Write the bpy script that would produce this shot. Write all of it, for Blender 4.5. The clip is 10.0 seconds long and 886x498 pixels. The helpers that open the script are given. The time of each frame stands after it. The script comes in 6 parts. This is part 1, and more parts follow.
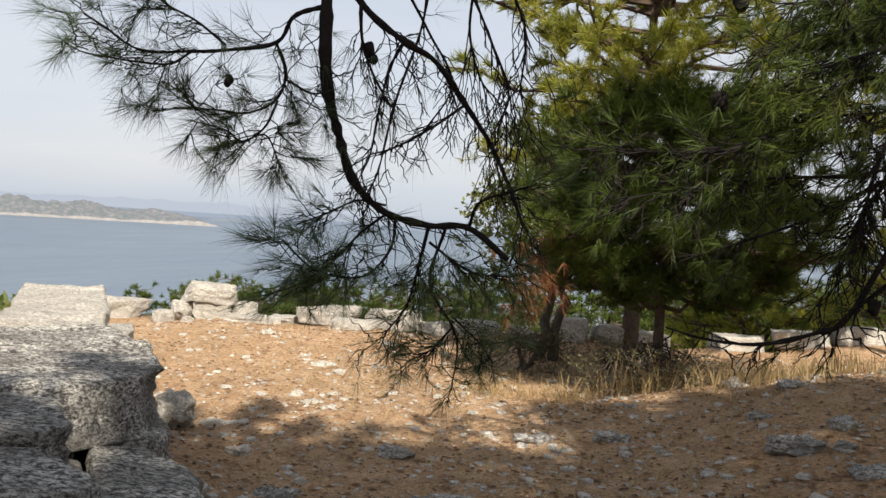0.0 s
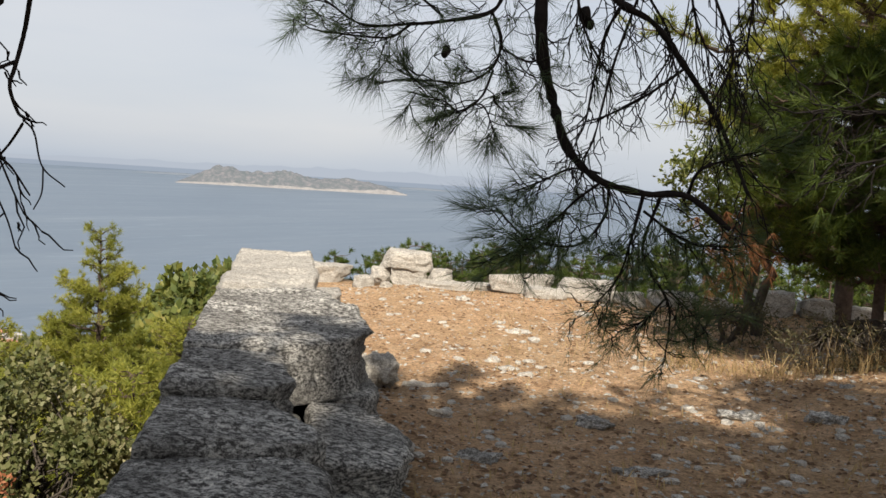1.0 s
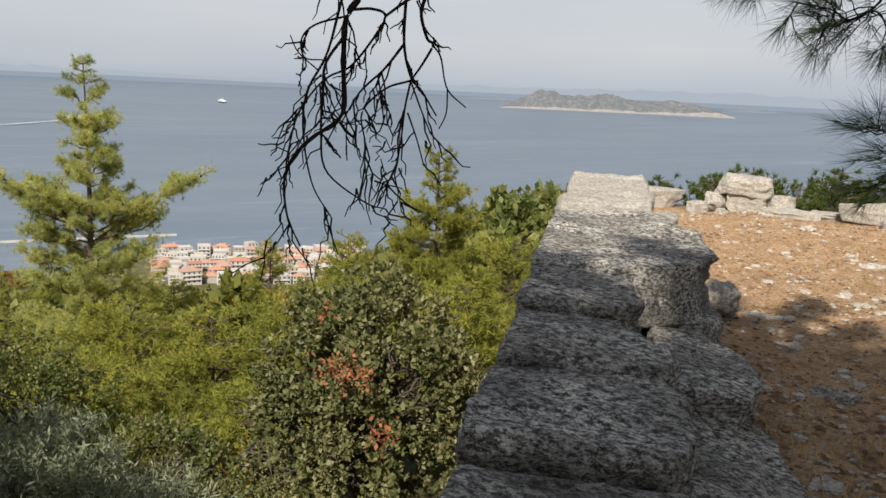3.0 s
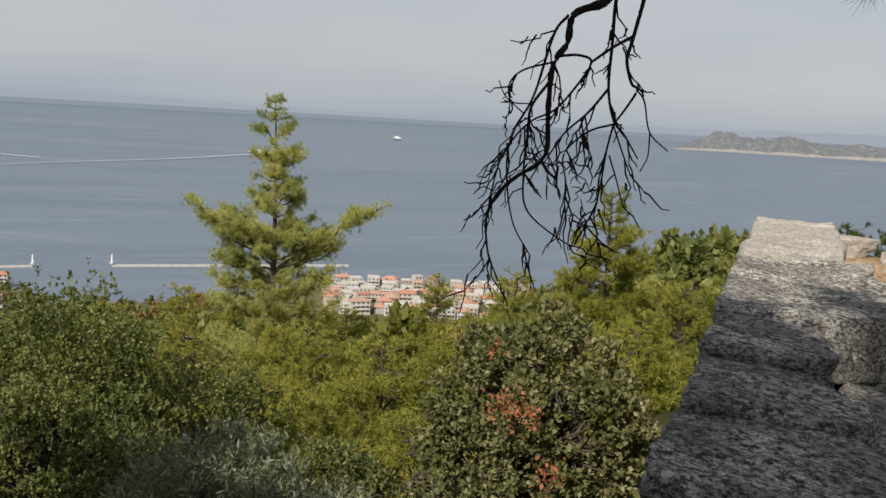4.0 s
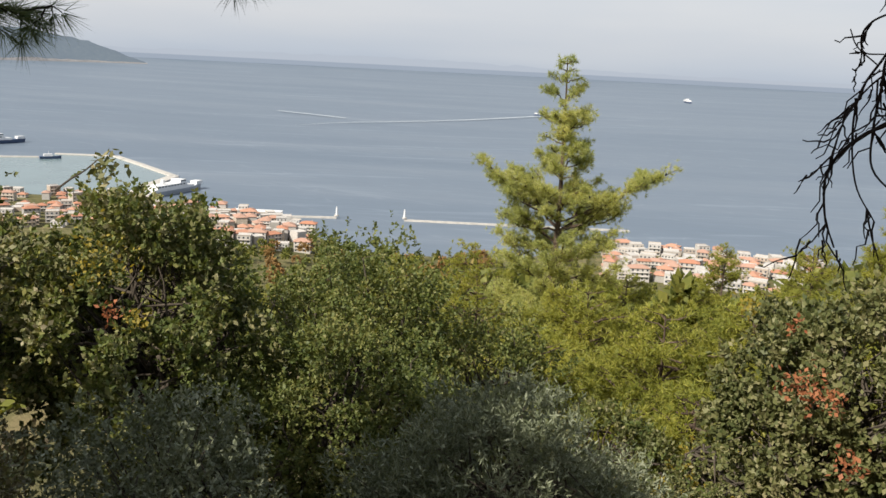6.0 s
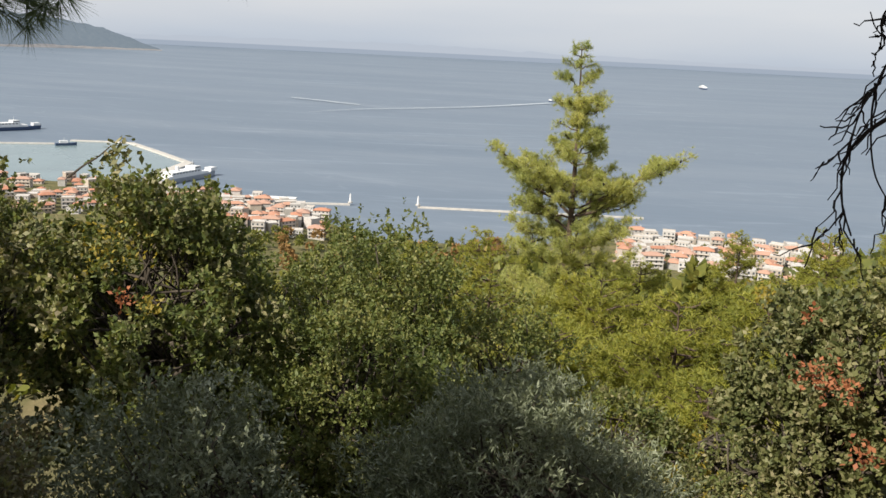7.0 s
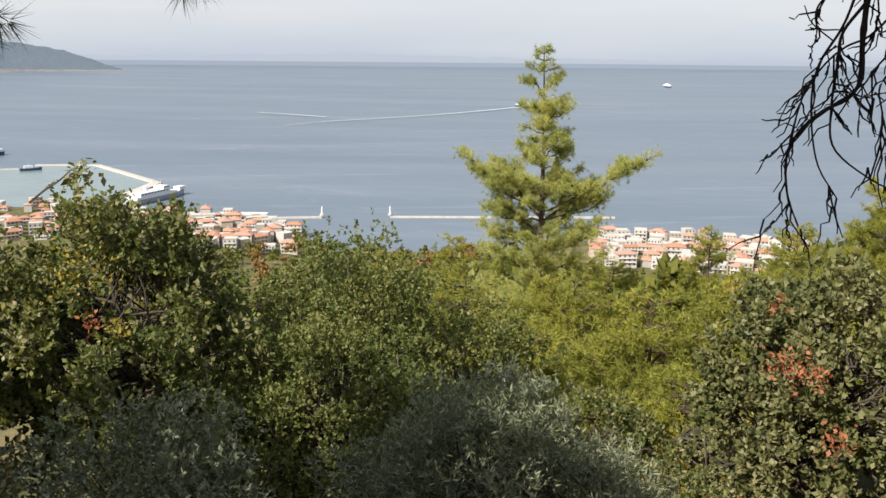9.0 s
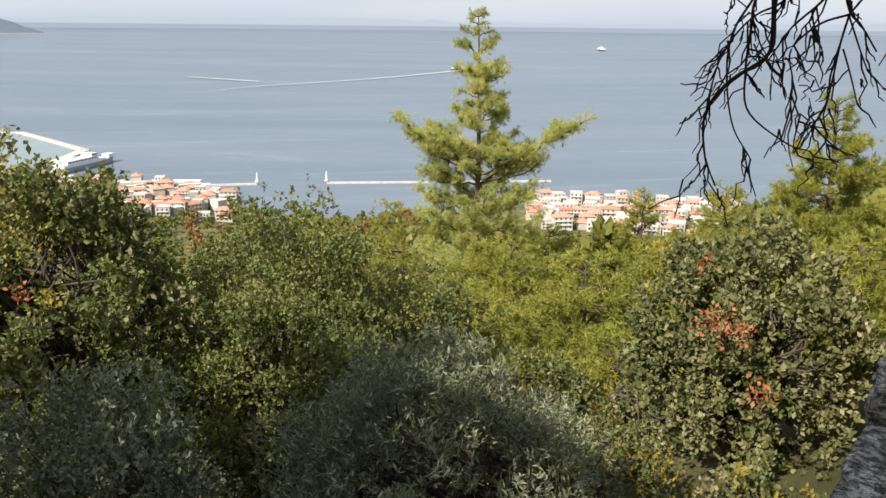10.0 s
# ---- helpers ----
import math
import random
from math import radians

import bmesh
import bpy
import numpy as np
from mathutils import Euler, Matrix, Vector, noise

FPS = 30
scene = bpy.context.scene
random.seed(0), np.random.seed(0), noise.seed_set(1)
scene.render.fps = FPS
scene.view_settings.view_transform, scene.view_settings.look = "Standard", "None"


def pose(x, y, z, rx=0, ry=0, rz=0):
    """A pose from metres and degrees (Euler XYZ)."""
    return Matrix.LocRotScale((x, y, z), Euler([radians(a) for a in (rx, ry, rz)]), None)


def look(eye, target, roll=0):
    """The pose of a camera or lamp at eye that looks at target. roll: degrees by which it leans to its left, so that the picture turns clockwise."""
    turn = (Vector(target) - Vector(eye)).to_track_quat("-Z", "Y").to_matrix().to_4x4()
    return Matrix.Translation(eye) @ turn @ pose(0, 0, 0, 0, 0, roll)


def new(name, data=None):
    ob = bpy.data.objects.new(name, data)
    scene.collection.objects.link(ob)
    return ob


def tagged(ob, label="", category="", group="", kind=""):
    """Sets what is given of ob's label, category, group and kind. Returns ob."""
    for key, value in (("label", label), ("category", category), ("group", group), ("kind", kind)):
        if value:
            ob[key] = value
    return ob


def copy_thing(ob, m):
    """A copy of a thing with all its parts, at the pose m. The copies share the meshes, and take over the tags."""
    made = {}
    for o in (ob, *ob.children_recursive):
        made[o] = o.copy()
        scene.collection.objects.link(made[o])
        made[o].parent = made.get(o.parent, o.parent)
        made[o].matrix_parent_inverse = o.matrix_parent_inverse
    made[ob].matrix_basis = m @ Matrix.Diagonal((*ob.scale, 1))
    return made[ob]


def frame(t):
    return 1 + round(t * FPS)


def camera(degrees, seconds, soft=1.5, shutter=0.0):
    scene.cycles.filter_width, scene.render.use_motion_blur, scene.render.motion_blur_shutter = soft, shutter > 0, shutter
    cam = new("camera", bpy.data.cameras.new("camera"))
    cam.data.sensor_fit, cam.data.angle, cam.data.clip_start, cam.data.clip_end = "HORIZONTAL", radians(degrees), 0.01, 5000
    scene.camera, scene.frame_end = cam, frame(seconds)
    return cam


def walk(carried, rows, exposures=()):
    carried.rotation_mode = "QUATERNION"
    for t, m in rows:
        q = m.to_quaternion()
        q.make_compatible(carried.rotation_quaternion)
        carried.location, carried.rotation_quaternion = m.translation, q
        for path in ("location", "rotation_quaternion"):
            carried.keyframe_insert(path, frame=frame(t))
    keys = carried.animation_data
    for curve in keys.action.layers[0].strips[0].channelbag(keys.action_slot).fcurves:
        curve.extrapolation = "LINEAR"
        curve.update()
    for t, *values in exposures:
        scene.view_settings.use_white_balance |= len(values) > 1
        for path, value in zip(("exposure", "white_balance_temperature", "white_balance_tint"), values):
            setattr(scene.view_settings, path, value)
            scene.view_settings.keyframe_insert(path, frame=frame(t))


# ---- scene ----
cam = camera(53.5, 10.0)
PATH = [
    (0, (0.154, 1.395, 1.627), (0.2, 3.393, 1.572), 3.9),
    (0.5, (0.102, 1.392, 1.632), (-0.068, 3.383, 1.542), 3.5),
    (1, (0.048, 1.392, 1.62), (-0.317, 3.352, 1.466), 3.7),
    (1.5, (0.0, 1.374, 1.611), (-0.498, 3.302, 1.425), 3.8),
    (2, (-0.047, 1.365, 1.607), (-0.711, 3.238, 1.378), 3.6),
    (2.2, (-0.053, 1.352, 1.611), (-0.799, 3.191, 1.36), 3.3),
    (3.3, (-0.112, 1.297, 1.594), (-1.184, 2.941, 1.211), 2.9),
    (3.5, (-0.119, 1.277, 1.593), (-1.234, 2.896, 1.221), 3.2),
    (4, (-0.121, 1.211, 1.603), (-1.442, 2.683, 1.306), 3.3),
    (4.5, (-0.157, 1.207, 1.601), (-1.641, 2.519, 1.321), 2.9),
    (5, (-0.164, 1.173, 1.606), (-1.756, 2.349, 1.317), 2.8),
    (5.5, (-0.196, 1.168, 1.589), (-1.863, 2.218, 1.245), 2.7),
    (5.7, (-0.172, 1.121, 1.582), (-1.857, 2.129, 1.203), 2.8),
    (7, (-0.195, 1.147, 1.574), (-1.9, 2.093, 1.131), 2.8),
    (7.5, (-0.186, 1.153, 1.581), (-1.902, 2.085, 1.148), 2.0),
    (8, (-0.186, 1.161, 1.578), (-1.907, 2.086, 1.153), 1.1),
    (8.5, (-0.171, 1.174, 1.579), (-1.874, 2.127, 1.144), 1.1),
    (9, (-0.167, 1.19, 1.576), (-1.847, 2.189, 1.152), 0.5),
    (9.5, (-0.14, 1.18, 1.581), (-1.764, 2.247, 1.109), 0.4),
    (10, (-0.114, 1.173, 1.582), (-1.702, 2.281, 1.082), 0.6),
]
walk(cam, [(t, look(eye, target, roll)) for t, eye, target, roll in PATH],
     ((0.0, 0.62), (0.6, 0.50), (2.0, 0.45), (3.3, 0.26), (4.1, 0.08), (5.0, 0.30), (7.0, 0.54), (9.0, 0.66), (10.0, 0.80)))

# ---- world, sun ----
SUN_AZ, SUN_EL = 165.0, 42.0          # degrees clockwise from +y, degrees up
sky_world = bpy.data.worlds.new("sky")
scene.world = sky_world
sky_world.use_nodes = True
wt = sky_world.node_tree
wt.nodes.clear()
w_out = wt.nodes.new("ShaderNodeOutputWorld")
w_bg = wt.nodes.new("ShaderNodeBackground")
w_sky = wt.nodes.new("ShaderNodeTexSky")
w_sky.sky_type = "NISHITA"
w_sky.sun_disc = False
w_sky.sun_elevation = radians(SUN_EL)
w_sky.sun_rotation = radians(SUN_AZ)
w_sky.altitude = 140
w_sky.air_density = 1.0
w_sky.dust_density = 2.5
w_sky.ozone_density = 1.0
w_mix = wt.nodes.new("ShaderNodeMix")
w_mix.data_type = "RGBA"
w_mix.inputs[0].default_value = 0.72
VEIL = (6.0, 6.15, 6.5, 1)            # thin bright veil of high haze
w_tc = wt.nodes.new("ShaderNodeTexCoord")
w_map = wt.nodes.new("ShaderNodeMapping")
w_map.inputs["Scale"].default_value = (1.2, 1.2, 7.0)
w_noise = wt.nodes.new("ShaderNodeTexNoise")
w_noise.inputs["Scale"].default_value = 2.2
w_noise.inputs["Detail"].default_value = 4
w_ramp = wt.nodes.new("ShaderNodeValToRGB")
w_ramp.color_ramp.elements[0].position = 0.3
w_ramp.color_ramp.elements[0].color = (VEIL[0] * 0.93, VEIL[1] * 0.95, VEIL[2] * 0.98, 1)
w_ramp.color_ramp.elements[1].position = 0.72
w_ramp.color_ramp.elements[1].color = (VEIL[0] * 1.06, VEIL[1] * 1.04, VEIL[2] * 1.02, 1)
wt.links.new(w_tc.outputs["Generated"], w_map.inputs[0])
wt.links.new(w_map.outputs[0], w_noise.inputs["Vector"])
wt.links.new(w_noise.outputs["Fac"], w_ramp.inputs[0])
w_sep = wt.nodes.new("ShaderNodeSeparateXYZ")
wt.links.new(w_tc.outputs["Generated"], w_sep.inputs[0])
w_thin = wt.nodes.new("ShaderNodeMapRange")      # the haze thins out towards the zenith
w_thin.inputs[1].default_value, w_thin.inputs[2].default_value = 0.05, 0.75
w_thin.inputs[3].default_value, w_thin.inputs[4].default_value = 0.85, 0.5
wt.links.new(w_sep.outputs[2], w_thin.inputs[0])
wt.links.new(w_thin.outputs[0], w_mix.inputs[0])
wt.links.new(w_sky.outputs[0], w_mix.inputs[6])
wt.links.new(w_ramp.outputs[0], w_mix.inputs[7])
w_low = wt.nodes.new("ShaderNodeValToRGB")       # air thickens to a blue-grey at the horizon
w_low.color_ramp.elements[0].position, w_low.color_ramp.elements[0].color = 0.0, (0.74, 0.81, 0.89, 1)
w_low.color_ramp.elements[1].position, w_low.color_ramp.elements[1].color = 1.0, (1, 1, 1, 1)
e_ = w_low.color_ramp.elements.new(0.35)
e_.color = (0.86, 0.91, 0.96, 1)
w_height = wt.nodes.new("ShaderNodeMapRange")
w_height.inputs[1].default_value, w_height.inputs[2].default_value = -0.012, 0.05
wt.links.new(w_sep.outputs[2], w_height.inputs[0])
wt.links.new(w_height.outputs[0], w_low.inputs[0])
w_air = wt.nodes.new("ShaderNodeMix")
w_air.data_type, w_air.blend_type = "RGBA", "MULTIPLY"
w_air.inputs[0].default_value = 1.0
wt.links.new(w_mix.outputs[2], w_air.inputs[6])
wt.links.new(w_low.outputs[0], w_air.inputs[7])
wt.links.new(w_air.outputs[2], w_bg.inputs[0])
w_bg.inputs[1].default_value = 0.086
wt.links.new(w_bg.outputs[0], w_out.inputs[0])

sun_data = bpy.data.lights.new("sun", "SUN")
sun_data.energy = 5.0
sun_data.angle = radians(0.6)
sun_data.color = (1.0, 0.92, 0.80)
sun = new("sun", sun_data)
TO_SUN = Vector((math.sin(radians(SUN_AZ)) * math.cos(radians(SUN_EL)), math.cos(radians(SUN_AZ)) * math.cos(radians(SUN_EL)), math.sin(radians(SUN_EL))))
sun.matrix_world = look(TO_SUN * 60, (0, 0, 0))

# ---- materials ----


def material(name):
    m = bpy.data.materials.new(name)
    m.use_nodes = True
    m.node_tree.nodes.clear()
    return m, m.node_tree.nodes, m.node_tree.links


def coords(nodes, links, stretch=(1, 1, 1)):
    g = nodes.new("ShaderNodeNewGeometry")
    mp = nodes.new("ShaderNodeMapping")
    mp.inputs["Scale"].default_value = stretch
    links.new(g.outputs["Position"], mp.inputs[0])
    return mp.outputs[0]


def noise_node(nodes, links, vec, scale, detail=4.0, rough=0.55):
    n = nodes.new("ShaderNodeTexNoise")
    n.inputs["Scale"].default_value = scale
    n.inputs["Detail"].default_value = detail
    n.inputs["Roughness"].default_value = rough
    links.new(vec, n.inputs["Vector"])
    return n.outputs["Fac"]


def ramp(nodes, links, fac, stops):
    r = nodes.new("ShaderNodeValToRGB")
    e = r.color_ramp.elements
    while len(e) < len(stops):
        e.new(0.5)
    for k, (pos, col) in enumerate(stops):
        e[k].position, e[k].color = pos, (*col, 1)
    links.new(fac, r.inputs[0])
    return r.outputs[0]


def mix_col(nodes, links, fac, a, b, mode="MIX"):
    m = nodes.new("ShaderNodeMix")
    m.data_type, m.blend_type = "RGBA", mode
    for sock, v in ((m.inputs[0], fac), (m.inputs[6], a), (m.inputs[7], b)):
        if isinstance(v, (int, float)):
            sock.default_value = v
        elif isinstance(v, tuple):
            sock.default_value = (*v, 1)
        else:
            links.new(v, sock)
    return m.outputs[2]


def finish(nodes, links, col, rough=0.85, bump=None, dist=0.02, strength=0.6, spec=0.3, metal=0.0):
    b = nodes.new("ShaderNodeBsdfPrincipled")
    b.inputs["Roughness"].default_value = rough
    b.inputs["Specular IOR Level"].default_value = spec
    b.inputs["Metallic"].default_value = metal
    if isinstance(col, tuple):
        b.inputs["Base Color"].default_value = (*col, 1)
    else:
        links.new(col, b.inputs["Base Color"])
    if bump is not None:
        n = nodes.new("ShaderNodeBump")
        n.inputs["Strength"].default_value = strength
        n.inputs["Distance"].default_value = dist
        links.new(bump, n.inputs["Height"])
        links.new(n.outputs[0], b.inputs["Normal"])
    o = nodes.new("ShaderNodeOutputMaterial")
    links.new(b.outputs[0], o.inputs[0])
    return b


def leaf_material(name, stops, through_light=0.35, rough=0.55, tint=(1.25, 1.2, 0.55), spec=0.3, gain=(1.45, 1.28, 1.0)):
    """Foliage: each leaf takes its own shade from the stops; some light comes through it."""
    m, nd, lk = material(name)
    g = nd.new("ShaderNodeNewGeometry")
    big = noise_node(nd, lk, coords(nd, lk), 0.9, 2)
    mth = nd.new("ShaderNodeMath")
    mth.operation = "MULTIPLY_ADD"
    mth.inputs[1].default_value = 0.55
    lk.new(g.outputs["Random Per Island"], mth.inputs[0])
    m2 = nd.new("ShaderNodeMath")
    m2.operation = "MULTIPLY_ADD"
    m2.inputs[1].default_value = 0.9
    m2.inputs[2].default_value = -0.22
    lk.new(big, m2.inputs[0])
    lk.new(m2.outputs[0], mth.inputs[2])
    col = ramp(nd, lk, mth.outputs[0], [(p, (c[0] * gain[0], c[1] * gain[1], c[2] * gain[2])) for p, c in stops])
    b = nd.new("ShaderNodeBsdfPrincipled")
    b.inputs["Roughness"].default_value = rough
    b.inputs["Specular IOR Level"].default_value = spec
    lk.new(col, b.inputs["Base Color"])
    t = nd.new("ShaderNodeBsdfTranslucent")
    lk.new(mix_col(nd, lk, 1.0, col, tint, "MULTIPLY"), t.inputs[0])
    mx = nd.new("ShaderNodeMixShader")
    mx.inputs[0].default_value = through_light
    lk.new(b.outputs[0], mx.inputs[1])
    lk.new(t.outputs[0], mx.inputs[2])
    o = nd.new("ShaderNodeOutputMaterial")
    lk.new(mx.outputs[0], o.inputs[0])
    return m


def stone_material(name, dark, mid, pale, crust=0.5, seed=0.0, size=1.0):
    """Limestone: pale grain, a dark weathered crust broken by fine pale veins and pits."""
    m, nd, lk = material(name)
    v = coords(nd, lk)
    va = nd.new("ShaderNodeVectorMath")
    va.operation = "ADD"
    va.inputs[1].default_value = (seed * 7.3, seed * 3.1, seed)
    lk.new(v, va.inputs[0])
    v = va.outputs[0]
    vs = nd.new("ShaderNodeMapping")
    vs.inputs["Rotation"].default_value = (0, 0, radians(20))
    vs.inputs["Scale"].default_value = (0.75, 1.25, 1.7)
    lk.new(v, vs.inputs[0])
    n1 = noise_node(nd, lk, vs.outputs[0], 2.2 * size, 6, 0.7)
    n2 = noise_node(nd, lk, vs.outputs[0], 34 * size, 9, 0.8)
    n3 = noise_node(nd, lk, v, 95, 5, 0.8)
    n4 = noise_node(nd, lk, vs.outputs[0], 15 * size, 9, 0.75)
    base_col = ramp(nd, lk, n2, [(0.36, mid), (0.6, pale)])
    patch = ramp(nd, lk, n1, [(0.36, (0.15, 0.15, 0.15)), (0.46, (0.55, 0.55, 0.55)), (0.58, (1, 1, 1))])
    broken = ramp(nd, lk, n2, [(0.47, (0, 0, 0)), (0.535, (1, 1, 1))])
    vein = ramp(nd, lk, n4, [(0.47, (0, 0, 0)), (0.495, (0.8, 0.8, 0.8)), (0.52, (0, 0, 0))])
    show = mix_col(nd, lk, 1.0, broken, patch, "MULTIPLY")
    show = mix_col(nd, lk, 0.75, show, vein, "LIGHTEN")
    c = mix_col(nd, lk, show, dark, base_col)
    c = mix_col(nd, lk, 1.0 - crust, c, base_col)
    spk = ramp(nd, lk, n3, [(0.36, (0.45, 0.45, 0.45)), (0.52, (1, 1, 1)), (0.66, (1.5, 1.48, 1.44))])
    c = mix_col(nd, lk, 0.8, c, spk, "MULTIPLY")
    crack = ramp(nd, lk, n1, [(0.492, (1, 1, 1)), (0.5, (0.25, 0.24, 0.23)), (0.508, (1, 1, 1))])
    c = mix_col(nd, lk, 0.8, c, crack, "MULTIPLY")
    ad = nd.new("ShaderNodeMath")
    ad.operation = "ADD"
    lk.new(n2, ad.inputs[0])
    lk.new(n4, ad.inputs[1])
    finish(nd, lk, c, 0.92, ad.outputs[0], 0.02, 1.0, 0.15)
    return m


def plain_material(name, col, rough=0.7, vary=0.12, scale=3.0, spec=0.3, metal=0.0, bumpy=0.0):
    m, nd, lk = material(name)
    v = coords(nd, lk)
    n = noise_node(nd, lk, v, scale, 5, 0.65)
    c = ramp(nd, lk, n, [(0.3, tuple(k * (1 - vary) for k in col)), (0.7, tuple(k * (1 + vary) for k in col))])
    finish(nd, lk, c, rough, n if bumpy else None, bumpy, 0.8, spec, metal)
    return m


def varied_material(name, cols, rough=0.85, scale=1.0):
    """Each object takes its own colour from the list; a fine stain goes over it."""
    m, nd, lk = material(name)
    oi = nd.new("ShaderNodeObjectInfo")
    c = ramp(nd, lk, oi.outputs["Random"], [((k + 0.5) / len(cols), col) for k, col in enumerate(cols)])
    n = noise_node(nd, lk, coords(nd, lk), scale, 4)
    s = ramp(nd, lk, n, [(0.3, (0.8, 0.8, 0.8)), (0.7, (1.08, 1.08, 1.08))])
    finish(nd, lk, mix_col(nd, lk, 1.0, c, s, "MULTIPLY"), rough)
    return m


M_WALLSTONE = stone_material("weathered_limestone", (0.062, 0.057, 0.052), (0.40, 0.375, 0.335), (0.82, 0.79, 0.72), 0.97)
M_PALESTONE = stone_material("pale_limestone", (0.25, 0.23, 0.20), (0.48, 0.445, 0.395), (0.66, 0.62, 0.55), 0.6, 2.0)
M_GREYROCK = stone_material("grey_rock", (0.13, 0.12, 0.105), (0.38, 0.36, 0.32), (0.74, 0.71, 0.65), 0.75, 3.0)
M_PEBBLE = stone_material("pebble_stone", (0.36, 0.32, 0.27), (0.58, 0.53, 0.46), (0.76, 0.72, 0.64), 0.5, 5.0)
M_BARK = plain_material("pine_bark", (0.085, 0.062, 0.048), 0.95, 0.45, 16, 0.1, 0, 0.012)
# near-black bark: shade from the canopy above is put into its colour
M_TWIG_SHADED = plain_material("twig_bark_shaded", (0.018, 0.015, 0.014), 0.95, 0.4, 30, 0.1, 0, 0.003)
M_GREYBARK = plain_material("grey_bark", (0.075, 0.063, 0.05), 0.95, 0.4, 12, 0.1, 0, 0.01)
# dark green needles, lowered further to put the terrace pines' shade into the colour
M_NEEDLE_DARK_SHADED = leaf_material("needles_dark_shaded", [(0.1, (0.025, 0.05, 0.012)), (0.5, (0.055, 0.095, 0.022)), (0.9, (0.10, 0.14, 0.03))], 0.34, gain=(1.2, 1.02, 0.75))
# bright yellow-green copy: sunlight on the crowns is partly in this colour
M_NEEDLE_LIT = leaf_material("needles_sunlit_yellow_green", [(0.1, (0.08, 0.11, 0.018)), (0.5, (0.17, 0.20, 0.028)), (0.9, (0.26, 0.27, 0.045))], 0.45, gain=(1.6, 1.42, 1.9))
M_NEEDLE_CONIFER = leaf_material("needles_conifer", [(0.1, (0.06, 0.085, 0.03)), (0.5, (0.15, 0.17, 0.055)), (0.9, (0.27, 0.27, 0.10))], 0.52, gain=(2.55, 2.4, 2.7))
# needles of the hanging sprays, darkened in colour to stand for the canopy's shade
M_NEEDLE_BLUE_SHADED = leaf_material("needles_near_shaded", [(0.1, (0.035, 0.06, 0.025)), (0.5, (0.06, 0.095, 0.04)), (0.9, (0.11, 0.15, 0.06))], 0.25, gain=(0.9, 0.9, 0.9))
M_NEEDLE_DRY = leaf_material("needles_dry", [(0.1, (0.06, 0.028, 0.013)), (0.9, (0.14, 0.065, 0.03))], 0.3, 0.6, (1, 1, 1))
M_OAK = leaf_material("oak_leaves", [(0.1, (0.045, 0.065, 0.02)), (0.5, (0.11, 0.13, 0.045)), (0.8, (0.20, 0.205, 0.10)), (0.95, (0.30, 0.29, 0.18))], 0.25, gain=(1.35, 1.2, 1.3))
M_GREENLEAF = leaf_material("green_leaves", [(0.1, (0.03, 0.052, 0.012)), (0.5, (0.07, 0.10, 0.022)), (0.9, (0.135, 0.15, 0.04))], 0.30, gain=(1.75, 1.5, 1.9))
M_OLIVE = leaf_material("olive_leaves", [(0.1, (0.05, 0.06, 0.038)), (0.5, (0.10, 0.115, 0.075)), (0.9, (0.22, 0.235, 0.185))], 0.15, 0.5, gain=(1.5, 1.5, 1.35))
M_REDLEAF = leaf_material("red_leaves", [(0.1, (0.26, 0.075, 0.03)), (0.9, (0.42, 0.19, 0.09))], 0.3, 0.6, (1.1, 0.8, 0.7), gain=(1, 1, 1))
M_YELLOWLEAF = leaf_material("yellow_leaves", [(0.1, (0.25, 0.20, 0.03)), (0.9, (0.45, 0.36, 0.06))], 0.4, 0.6, (1.2, 1.1, 0.5), gain=(0.9, 0.9, 1))
M_SCRUB = leaf_material("scrub_leaves", [(0.1, (0.05, 0.055, 0.03)), (0.5, (0.09, 0.095, 0.05)), (0.9, (0.17, 0.15, 0.09))], 0.2, gain=(1.05, 0.92, 0.85))
M_BROWNLEAF = leaf_material("autumn_brown_leaves", [(0.1, (0.10, 0.07, 0.03)), (0.9, (0.22, 0.15, 0.07))], 0.25, 0.6, (1, 0.9, 0.7))
M_FOREST = leaf_material("forest_leaves", [(0.1, (0.04, 0.06, 0.02)), (0.45, (0.08, 0.105, 0.03)), (0.75, (0.14, 0.155, 0.045)), (0.95, (0.19, 0.16, 0.07))], 0.25)
M_DRYGRASS = leaf_material("dry_grass", [(0.1, (0.30, 0.21, 0.10)), (0.9, (0.55, 0.42, 0.22))], 0.35, 0.7, (1.1, 1, 0.7), gain=(1, 1, 1))

# ---- mesh helpers ----
RNG = np.random.default_rng(7)


def mesh_data(name, verts, faces, mat, smooth=False):
    verts, faces = np.asarray(verts, np.float32), np.asarray(faces, np.int32)
    me = bpy.data.meshes.new(name)
    me.vertices.add(len(verts))
    me.vertices.foreach_set("co", verts.ravel())
    me.loops.add(faces.size)
    me.loops.foreach_set("vertex_index", faces.ravel())
    me.polygons.add(len(faces))
    me.polygons.foreach_set("loop_start", np.arange(len(faces), dtype=np.int32) * faces.shape[1])
    me.polygons.foreach_set("use_smooth", np.full(len(faces), smooth))
    me.update(calc_edges=True)
    me.validate()
    me.materials.append(mat)
    return me


def joined(pieces):
    """One (verts, faces) from many with the same number of corners a face."""
    vs, fs, n = [], [], 0
    for v, f in pieces:
        vs.append(v)
        fs.append(np.asarray(f) + n)
        n += len(v)
    return np.concatenate(vs), np.concatenate(fs)


